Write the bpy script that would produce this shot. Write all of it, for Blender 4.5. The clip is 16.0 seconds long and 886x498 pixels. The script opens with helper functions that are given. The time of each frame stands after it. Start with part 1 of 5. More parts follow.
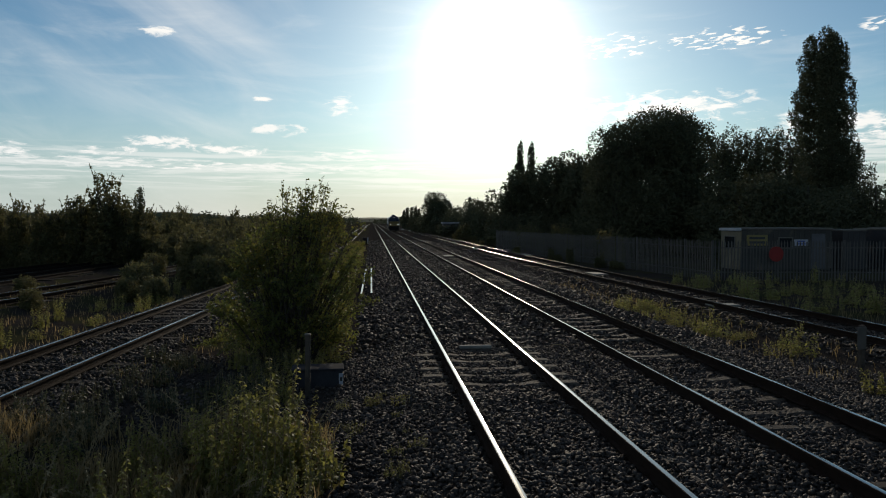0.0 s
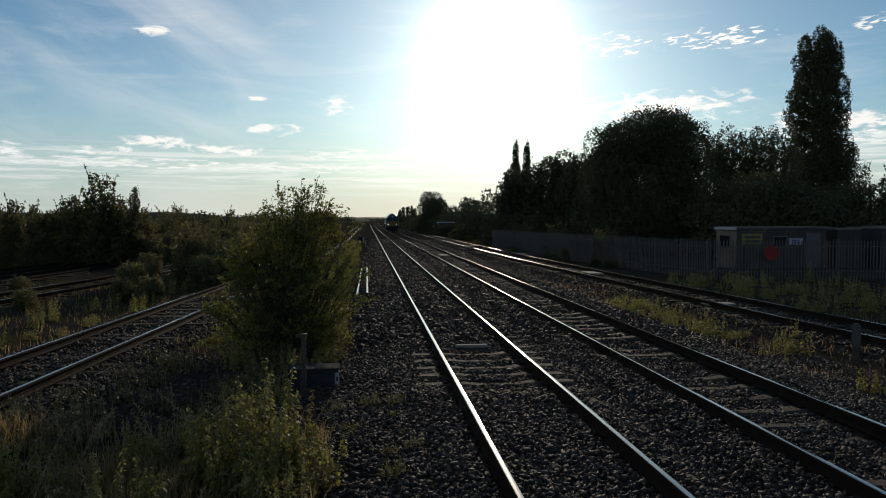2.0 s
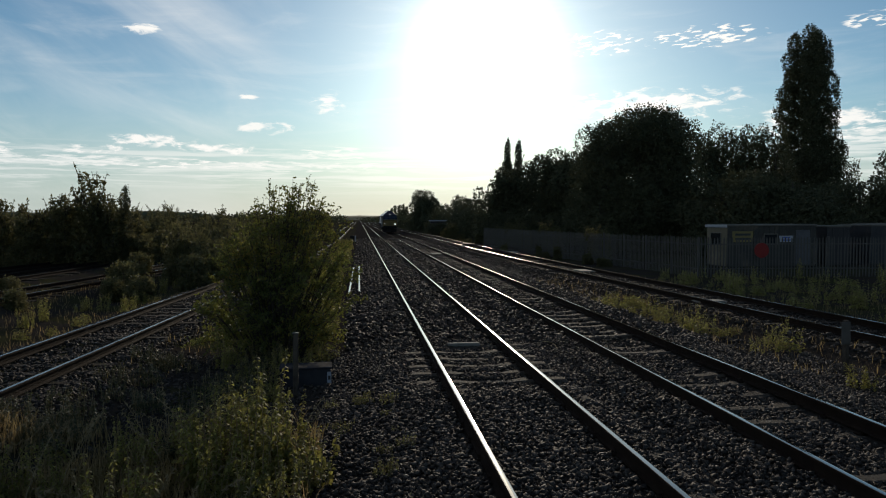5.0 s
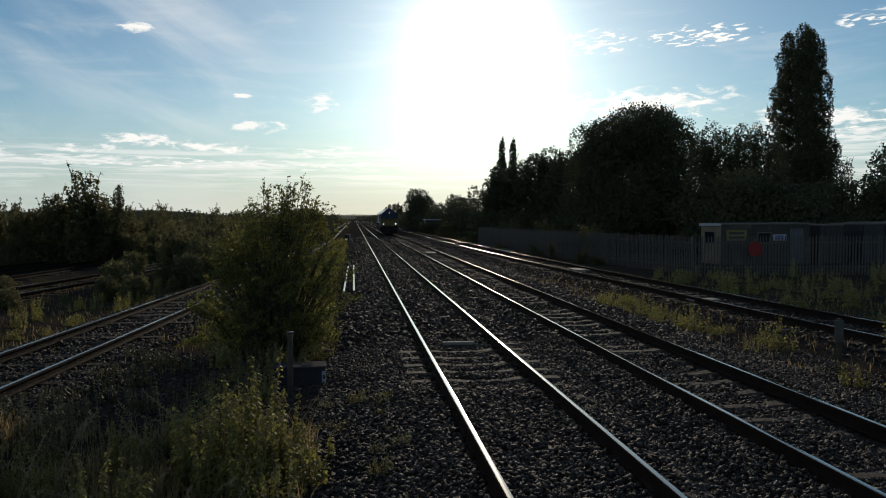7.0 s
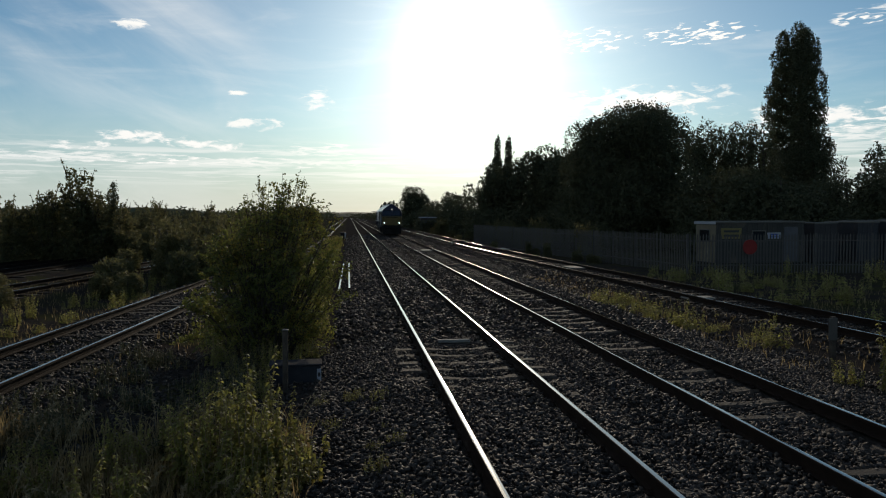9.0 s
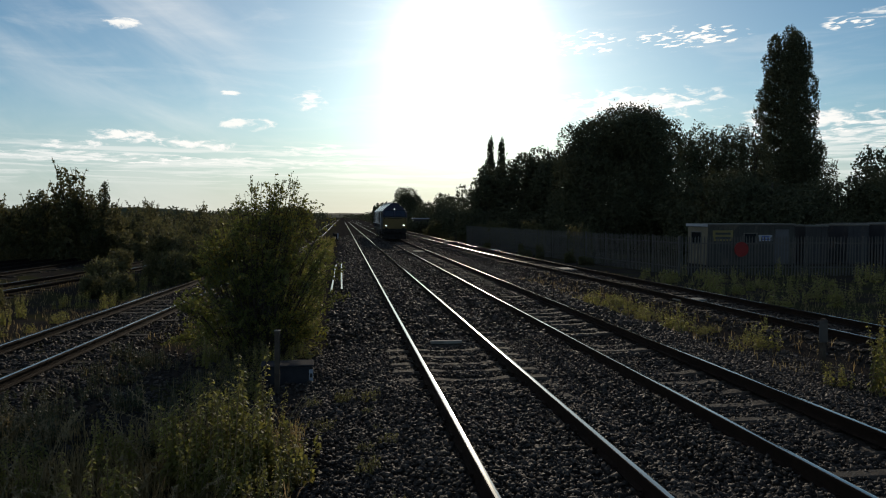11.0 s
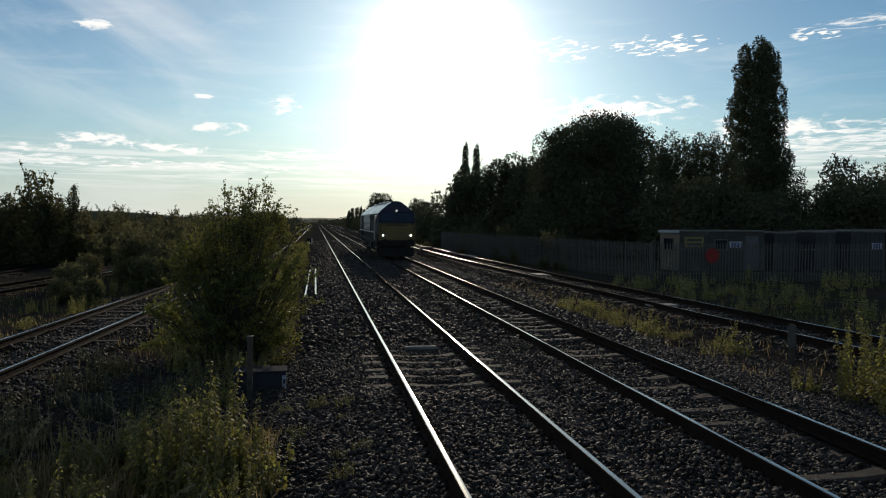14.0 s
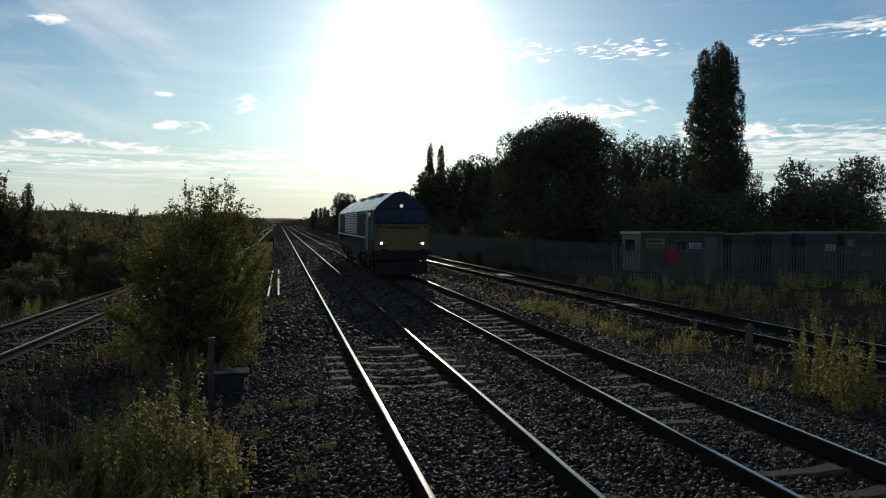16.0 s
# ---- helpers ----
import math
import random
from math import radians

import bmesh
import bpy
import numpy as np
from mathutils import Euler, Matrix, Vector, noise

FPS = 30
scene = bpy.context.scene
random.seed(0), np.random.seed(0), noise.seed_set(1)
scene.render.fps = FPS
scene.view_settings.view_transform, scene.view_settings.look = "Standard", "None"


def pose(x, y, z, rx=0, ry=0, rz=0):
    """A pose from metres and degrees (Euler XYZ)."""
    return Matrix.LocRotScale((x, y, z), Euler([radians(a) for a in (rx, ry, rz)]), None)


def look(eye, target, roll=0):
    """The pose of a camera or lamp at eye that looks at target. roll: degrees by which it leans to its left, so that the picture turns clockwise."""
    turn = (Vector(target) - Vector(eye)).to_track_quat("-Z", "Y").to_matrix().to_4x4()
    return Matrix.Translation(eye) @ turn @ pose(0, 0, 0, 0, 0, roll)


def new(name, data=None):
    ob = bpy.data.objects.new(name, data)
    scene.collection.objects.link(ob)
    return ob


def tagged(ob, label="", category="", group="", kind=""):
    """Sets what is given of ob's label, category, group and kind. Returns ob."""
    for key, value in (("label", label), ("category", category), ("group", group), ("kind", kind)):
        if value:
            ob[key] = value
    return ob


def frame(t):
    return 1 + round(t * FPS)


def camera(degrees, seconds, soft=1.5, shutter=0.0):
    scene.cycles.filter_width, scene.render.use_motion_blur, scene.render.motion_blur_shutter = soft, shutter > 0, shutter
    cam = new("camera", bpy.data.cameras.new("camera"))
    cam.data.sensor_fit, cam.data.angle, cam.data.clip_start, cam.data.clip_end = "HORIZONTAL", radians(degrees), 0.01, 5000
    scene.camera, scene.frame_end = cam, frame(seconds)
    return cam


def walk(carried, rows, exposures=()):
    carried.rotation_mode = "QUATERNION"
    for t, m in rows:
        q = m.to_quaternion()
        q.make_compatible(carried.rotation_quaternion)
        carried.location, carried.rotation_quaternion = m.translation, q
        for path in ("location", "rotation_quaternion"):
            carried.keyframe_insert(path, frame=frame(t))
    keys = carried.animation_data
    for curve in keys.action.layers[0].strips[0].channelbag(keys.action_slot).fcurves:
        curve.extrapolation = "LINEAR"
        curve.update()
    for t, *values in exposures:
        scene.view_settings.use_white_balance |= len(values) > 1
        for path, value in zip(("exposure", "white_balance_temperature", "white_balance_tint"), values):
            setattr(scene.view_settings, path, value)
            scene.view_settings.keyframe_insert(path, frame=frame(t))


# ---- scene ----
H = 2.45
cam = camera(62.2, 16.0, soft=1.1)
PATH = [
    (0.0, -5.536, -2.192, -0.000),
    (0.5, -5.608, -2.197, 0.009),
    (1.0, -5.729, -2.203, 0.007),
    (1.5, -5.782, -2.218, -0.054),
    (2.0, -5.863, -2.235, -0.087),
    (2.5, -5.979, -2.266, -0.138),
    (3.0, -6.073, -2.301, -0.203),
    (3.5, -6.198, -2.317, -0.241),
    (4.0, -6.299, -2.319, -0.250),
    (6.5, -6.796, -2.446, -0.250),
    (7.0, -6.905, -2.450, -0.271),
    (7.5, -7.003, -2.498, -0.193),
    (8.0, -7.108, -2.546, -0.177),
    (8.5, -7.201, -2.587, -0.240),
    (9.0, -7.263, -2.628, -0.193),
    (11.5, -8.048, -2.466, 0.103),
    (12.0, -8.291, -2.351, 0.147),
    (12.5, -8.595, -2.233, 0.199),
    (13.0, -8.991, -2.171, 0.263),
    (13.5, -9.388, -2.162, 0.303),
    (14.0, -9.806, -2.108, 0.313),
    (14.5, -10.390, -2.058, 0.326),
    (15.0, -11.120, -2.021, 0.360),
    (15.5, -11.858, -2.020, 0.335),
    (16.0, -12.580, -2.028, 0.511),
]
walk(cam, [(t, pose(0, 0, H, 90 + p, 0, y) @ pose(0, 0, 0, 0, 0, r)) for t, y, p, r in PATH],
     exposures=[(0.0, 0.06), (9.0, 0.08), (13.0, 0.14), (16.0, 0.16)])

# ---- light ----
SUN_AZ, SUN_EL = radians(9.9), radians(12.8)
SUN_DIR = Vector((math.sin(SUN_AZ) * math.cos(SUN_EL), math.cos(SUN_AZ) * math.cos(SUN_EL), math.sin(SUN_EL)))
sun = new("sun", bpy.data.lights.new("sun", "SUN"))
sun.data.energy, sun.data.angle, sun.data.color = 2.1, radians(0.6), (1.0, 0.86, 0.66)
sun.matrix_world = look((0, 0, 60), Vector((0, 0, 60)) - SUN_DIR)


class Nodes:
    """Short hand for building a node tree."""

    def __init__(self, tree):
        self.tree = tree
        tree.nodes.clear()

    def add(self, kind, ins=(), **props):
        n = self.tree.nodes.new(kind)
        if kind == "ShaderNodeMath":
            n.operation, n.use_clamp = props["operation"], props["use_clamp"]
        elif kind == "ShaderNodeVectorMath":
            n.operation = props["operation"]
        elif kind == "ShaderNodeMix":
            n.data_type, n.blend_type = props["data_type"], props["blend_type"]
        elif kind == "ShaderNodeMapRange":
            n.interpolation_type = props["interpolation_type"]
        for k, v in dict(ins).items():
            if isinstance(v, bpy.types.NodeSocket):
                self.tree.links.new(v, n.inputs[k])
            else:
                n.inputs[k].default_value = v
        return n

    def math(self, op, a, b=0.0, c=0.0, clamp=False):
        return self.add("ShaderNodeMath", {0: a, 1: b, 2: c}, operation=op, use_clamp=clamp).outputs[0]

    def mix(self, f, a, b, blend="MIX"):
        n = self.add("ShaderNodeMix", {0: f, 6: a, 7: b}, data_type="RGBA", blend_type=blend)
        return n.outputs[2]

    def noise(self, vec, scale, detail=4.0, rough=0.55, dist=0.0):
        return self.add("ShaderNodeTexNoise", {"Vector": vec, "Scale": scale, "Detail": detail, "Roughness": rough, "Distortion": dist}).outputs[0]

    def ramp(self, f, lo, hi):
        return self.add("ShaderNodeMapRange", {0: f, 1: lo, 2: hi, 3: 0.0, 4: 1.0}, interpolation_type="SMOOTHSTEP").outputs[0]


def build_world():
    world = bpy.data.worlds.new("sky")
    world.use_nodes = True
    scene.world = world
    n = Nodes(world.node_tree)
    d = n.add("ShaderNodeTexCoord").outputs["Generated"]
    sep = n.add("ShaderNodeSeparateXYZ", {0: d})
    x, y, z = sep.outputs
    deg = 180 / math.pi
    az = n.math("MULTIPLY", n.math("ARCTAN2", x, y), deg)
    el = n.math("MULTIPLY", n.math("ARCSINE", z), deg)
    air = n.add("ShaderNodeTexSky")
    air.sky_type, air.sun_disc, air.sun_elevation, air.sun_rotation = "NISHITA", False, SUN_EL, SUN_AZ
    air.altitude, air.air_density, air.dust_density, air.ozone_density = 50, 1.0, 0.35, 2.2
    sky = air.outputs[0]
    sky = n.mix(1.0, sky, (0.90, 1.20, 1.36, 1), "MULTIPLY")
    # hazy light round the sun
    dot = n.add("ShaderNodeVectorMath", {0: d, 1: SUN_DIR}, operation="DOT_PRODUCT").outputs["Value"]
    ang = n.math("MULTIPLY", n.math("ARCCOSINE", n.math("MINIMUM", dot, 1.0)), deg)
    core = n.math("EXPONENT", n.math("MULTIPLY", n.math("POWER", n.math("DIVIDE", ang, 3.7), 2.0), -1.0))
    halo = n.math("EXPONENT", n.math("DIVIDE", ang, -6.0))
    glow = n.math("ADD", n.math("MULTIPLY", core, 28.0), n.math("MULTIPLY", halo, 15.5))
    # clouds: patches in degrees of azimuth and elevation, broken up by noise
    flat = n.add("ShaderNodeCombineXYZ", {0: n.math("MULTIPLY", az, 0.35), 1: el, 2: 0.0}).outputs[0]
    soft_ = n.noise(flat, 1.9, 6.0, 0.62, 0.5)
    wisp = n.noise(n.add("ShaderNodeCombineXYZ", {0: n.math("MULTIPLY", az, 0.10), 1: n.math("MULTIPLY", el, 0.55), 2: 3.0}).outputs[0], 1.0, 6.0, 0.6, 0.8)
    veil = n.math("MULTIPLY", n.ramp(az, 12.0, -14.0), n.noise(n.add("ShaderNodeCombineXYZ", {0: n.math("MULTIPLY", az, 0.06), 1: n.math("MULTIPLY", n.math("ADD", el, n.math("MULTIPLY", az, 0.45)), 0.16), 2: 5.0}).outputs[0], 1.0, 7.0, 0.6, 0.6))
    total = n.math("ADD", n.math("MULTIPLY", n.ramp(wisp, 0.46, 0.78), 0.16), n.math("MULTIPLY", n.ramp(veil, 0.30, 0.85), 0.42))
    fleck = n.noise(n.add("ShaderNodeCombineXYZ", {0: n.math("MULTIPLY", n.math("ADD", az, n.math("MULTIPLY", el, -1.2)), 0.62), 1: n.math("MULTIPLY", el, 2.3), 2: 2.0}).outputs[0], 2.1, 3.0, 0.5, 0.2)
    for ca, ce, wa, we in FLECKS:
        da, de = n.math("DIVIDE", n.math("SUBTRACT", az, ca), wa), n.math("DIVIDE", n.math("SUBTRACT", el, ce), we)
        r = n.math("ADD", n.math("MULTIPLY", da, da), n.math("MULTIPLY", de, de))
        total = n.math("ADD", total, n.math("MULTIPLY", n.ramp(n.math("SUBTRACT", fleck, n.math("MULTIPLY", r, 0.10)), 0.48, 0.58), n.ramp(r, 1.3, 0.5)))
    speck = n.noise(n.add("ShaderNodeCombineXYZ", {0: n.math("MULTIPLY", az, 0.4), 1: n.math("MULTIPLY", el, 3.0), 2: 7.0}).outputs[0], 1.6, 4.0, 0.6, 0.3)
    for (ca, ce, wa, we, power) in CLOUDS:
        fine = speck if power in (0.7, 0.75) else soft_
        da = n.math("DIVIDE", n.math("SUBTRACT", az, ca), wa)
        de = n.math("DIVIDE", n.math("SUBTRACT", el, ce), we)
        r = n.math("ADD", n.math("MULTIPLY", da, da), n.math("MULTIPLY", de, de))
        body = n.math("SUBTRACT", 1.3, r)
        body = n.math("ADD", n.math("MULTIPLY", body, 0.55), n.math("MULTIPLY", n.math("SUBTRACT", fine, 0.5), 4.0))
        total = n.math("ADD", total, n.math("MULTIPLY", n.math("MULTIPLY", n.ramp(body, 0.12, 0.95), n.ramp(r, 2.2, 0.6)), power))
    total = n.math("MINIMUM", total, 1.0)
    streak = n.noise(n.add("ShaderNodeCombineXYZ", {0: n.math("MULTIPLY", az, 0.12), 1: n.math("MULTIPLY", el, 2.4), 2: 11.0}).outputs[0], 1.0, 5.0, 0.6, 0.5)
    band = n.math("MULTIPLY", n.ramp(streak, 0.42, 0.62), n.math("MULTIPLY", n.ramp(el, 1.2, 3.4), n.ramp(el, 6.0, 4.6)))
    total = n.math("MAXIMUM", total, n.math("MULTIPLY", band, 0.55))
    white = n.mix(n.math("DIVIDE", ang, 60.0, clamp=True), (19.0, 18.0, 16.5, 1), (14.0, 14.8, 15.2, 1))
    # pale yellow band low over the land
    pale = n.mix(n.math("MULTIPLY", n.ramp(el, 9.0, 0.0), 0.8), sky, (8.0, 9.3, 9.5, 1))
    low = n.math("MULTIPLY", n.ramp(el, 4.0, 0.0), n.ramp(ang, 40.0, 5.0))
    lit = n.mix(n.math("MULTIPLY", low, 0.55), pale, (11.5, 10.8, 8.5, 1))
    lit = n.mix(total, lit, white)
    tint = n.add("ShaderNodeCombineColor", {0: glow, 1: n.math("MULTIPLY", glow, 0.97), 2: n.math("MULTIPLY", glow, 0.90)}).outputs[0]
    lit = n.mix(1.0, lit, tint, "ADD")
    back = n.add("ShaderNodeBackground", {0: lit, 1: 0.055})
    out = n.add("ShaderNodeOutputWorld", {0: back.outputs[0]})


# azimuth, elevation, half width, half height (degrees), strength
CLOUDS = [(-15.4, 13.4, 1.2, 0.4, 0.8), (-8.2, 9.0, 0.7, 0.4, 0.8), (-2.3, 8.8, 1.2, 0.8, 0.8), (-7.0, 6.9, 2.0, 0.5, 0.8),
          (-15.0, 5.7, 2.8, 0.45, 0.95), (-10.6, 5.2, 2.6, 0.45, 0.95), (-19.0, 5.0, 2.4, 0.35, 0.9), (-20.0, 4.2, 9.0, 0.4, 0.7), (-6.0, 4.0, 10.0, 0.4, 0.7),
          (-26.0, 4.9, 3.0, 0.5, 0.85), (-2.0, 5.0, 3.5, 0.5, 0.7),
          (22.0, 8.3, 7.0, 1.2, 0.95), (33.5, 6.6, 5.0, 1.0, 0.95), (43.0, 5.6, 10.0, 1.4, 0.75), (41.5, 13.4, 5.5, 0.4, 0.7),
          (60.0, 9.0, 12.0, 3.0, 0.7), (-55.0, 8.0, 14.0, 2.5, 0.7), (-38.0, 5.0, 7.0, 0.8, 0.8), (120.0, 14.0, 30.0, 4.0, 0.5), (-120.0, 12.0, 30.0, 4.0, 0.5)]
# broken small clouds: azimuth, elevation, half width, half height
FLECKS = [(18.3, 12.9, 3.4, 1.0), (26.0, 12.9, 4.4, 0.9), (36.6, 12.9, 1.8, 0.5), (45.0, 13.0, 5.0, 0.6)]
build_world()


# ---- materials ----
def material(name, build):
    m = bpy.data.materials.new(name)
    m.use_nodes = True
    n = Nodes(m.node_tree)
    shader = build(n)
    n.add("ShaderNodeOutputMaterial", {0: shader})
    return m


def surface(name, a, b, scale=6.0, rough=0.8, metal=0.0, bump=0.3, bump_scale=60.0, stain=None, island=0.0, spec=0.22, rough_var=0.1, stain_scale=0.37):
    """Two colours mixed by noise at two scales, with fine relief."""
    def build(n):
        p = n.add("ShaderNodeTexCoord").outputs["Object"]
        big, small = n.noise(p, scale, 5.0, 0.6), n.noise(p, scale * 9, 3.0, 0.6)
        f = n.math("ADD", n.math("MULTIPLY", n.ramp(big, 0.3, 0.7), 0.65), n.math("MULTIPLY", small, 0.35))
        col = n.mix(f, (*a, 1), (*b, 1))
        if stain:
            col = n.mix(n.math("MULTIPLY", n.ramp(n.noise(p, scale * stain_scale, 6.0, 0.65, 0.6), 0.5, 0.72), 0.75), col, (*stain, 1))
        if island:
            rnd = n.add("ShaderNodeNewGeometry").outputs["Random Per Island"]
            k = n.math("ADD", 1 - island, n.math("MULTIPLY", rnd, 2 * island))
            col = n.mix(1.0, col, n.add("ShaderNodeCombineColor", {0: k, 1: k, 2: k}).outputs[0], "MULTIPLY")
        h = n.noise(p, bump_scale, 4.0, 0.65)
        nor = n.add("ShaderNodeBump", {"Strength": bump, "Distance": 0.02, "Height": h}).outputs[0]
        r = n.math("ADD", rough - rough_var, n.math("MULTIPLY", big, 2 * rough_var))
        return n.add("ShaderNodeBsdfPrincipled", {"Base Color": col, "Roughness": r, "Metallic": metal, "Normal": nor, "Specular IOR Level": spec}).outputs[0]
    return material(name, build)


def leaf_material(name, a, b, c, through_light=0.35, rough=0.55, sap=(0.20, 0.24, 0.03), spec=0.15):
    """Leaves: three hues by leaf, light passes through the blade."""
    def build(n):
        rnd = n.add("ShaderNodeNewGeometry").outputs["Random Per Island"]
        p = n.add("ShaderNodeTexCoord").outputs["Object"]
        patch = n.ramp(n.noise(p, 0.9, 3.0), 0.35, 0.68)
        col = n.mix(rnd, (*a, 1), (*b, 1))
        col = n.mix(n.math("MULTIPLY", patch, n.ramp(rnd, 0.35, 1.0)), col, (*c, 1))
        body = n.add("ShaderNodeBsdfPrincipled", {"Base Color": col, "Roughness": rough, "Specular IOR Level": spec})
        glow = n.add("ShaderNodeBsdfTranslucent", {0: n.mix(0.5, col, (*sap, 1))})
        return n.add("ShaderNodeMixShader", {0: through_light, 1: body.outputs[0], 2: glow.outputs[0]}).outputs[0]
    return material(name, build)


def glowing(name, colour, strength):
    def build(n):
        return n.add("ShaderNodeEmission", {0: (*colour, 1), 1: strength}).outputs[0]
    return material(name, build)


def polished(name, base, rough):
    def build(n):
        p = n.add("ShaderNodeTexCoord").outputs["Object"]
        streak = n.noise(n.add("ShaderNodeMapping", {0: p, 3: (60.0, 0.6, 1.0)}).outputs[0], 1.0, 5.0, 0.6)
        col = n.mix(n.ramp(streak, 0.35, 0.75), (*base, 1), (base[0] * 0.6, base[1] * 0.56, base[2] * 0.5, 1))
        r = n.math("ADD", rough, n.math("MULTIPLY", streak, 0.08))
        return n.add("ShaderNodeBsdfPrincipled", {"Base Color": col, "Roughness": r, "Metallic": 1.0}).outputs[0]
    return material(name, build)


M = {
    "rail_top": polished("polished rail steel", (0.36, 0.33, 0.285), 0.065),
    "rail_side": surface("rusted rail side", (0.014, 0.009, 0.007), (0.030, 0.019, 0.013), 5, 0.9, 0.0, 0.3, 90, spec=0.06),
    "rail_dull": polished("dull siding rail", (0.15, 0.142, 0.13), 0.17),
    "concrete": surface("weathered sleeper concrete", (0.042, 0.034, 0.027), (0.095, 0.078, 0.062), 5, 0.9, 0, 0.6, 60, stain=(0.020, 0.016, 0.013), spec=0.12),
    "timber": surface("old tarred timber", (0.018, 0.015, 0.012), (0.048, 0.039, 0.031), 5, 0.9, 0, 0.5, 50, stain=(0.02, 0.017, 0.014), spec=0.06),
    "stone": surface("granite ballast", (0.034, 0.0285, 0.024), (0.072, 0.060, 0.051), 14, 0.74, 0, 0.4, 120, stain=(0.022, 0.018, 0.015), island=0.6, spec=0.14, stain_scale=0.06),
    "leaf_dark": leaf_material("dark tree leaves", (0.058, 0.063, 0.038), (0.078, 0.082, 0.044), (0.10, 0.092, 0.048), 0.14, 0.9, (0.12, 0.12, 0.055)),
    "leaf_scrub": leaf_material("scrub leaves", (0.044, 0.048, 0.024), (0.085, 0.084, 0.038), (0.15, 0.112, 0.048), 0.40, 0.65, (0.25, 0.23, 0.09), 0.2),
    "leaf_bush": leaf_material("birch bush leaves", (0.050, 0.070, 0.024), (0.11, 0.125, 0.036), (0.24, 0.17, 0.035), 0.38, 0.55, (0.30, 0.30, 0.06), 0.22),
    "leaf_weed": leaf_material("weed leaves", (0.090, 0.100, 0.038), (0.165, 0.160, 0.058), (0.31, 0.24, 0.085), 0.56, 0.6, (0.60, 0.56, 0.13), 0.12),
    "grass": leaf_material("rough grass", (0.085, 0.072, 0.032), (0.16, 0.122, 0.06), (0.28, 0.20, 0.11), 0.55, 0.85, (0.46, 0.34, 0.16)),
    # darker than the other leaves: the bush's shade is put into the colour
    "leaf_bramble_shaded": leaf_material("bramble leaves with shade in colour", (0.034, 0.040, 0.019), (0.062, 0.066, 0.028), (0.10, 0.075, 0.04), 0.3, 0.6, (0.16, 0.15, 0.05), 0.2),
    "straw": surface("dry stalk", (0.16, 0.12, 0.06), (0.26, 0.20, 0.11), 10, 0.8, 0, 0.2, 90),
    "bark": surface("bark", (0.035, 0.028, 0.022), (0.075, 0.062, 0.05), 6, 0.95, 0, 0.6, 30),
    "steel_grey": surface("galvanised steel", (0.066, 0.061, 0.055), (0.108, 0.099, 0.089), 3, 0.65, 0.3, 0.15, 60, stain=(0.05, 0.043, 0.036)),
    "dark_steel": surface("dark oily steel", (0.014, 0.013, 0.0125), (0.030, 0.027, 0.024), 4, 0.8, 0.0, 0.3, 40, spec=0.12),
}


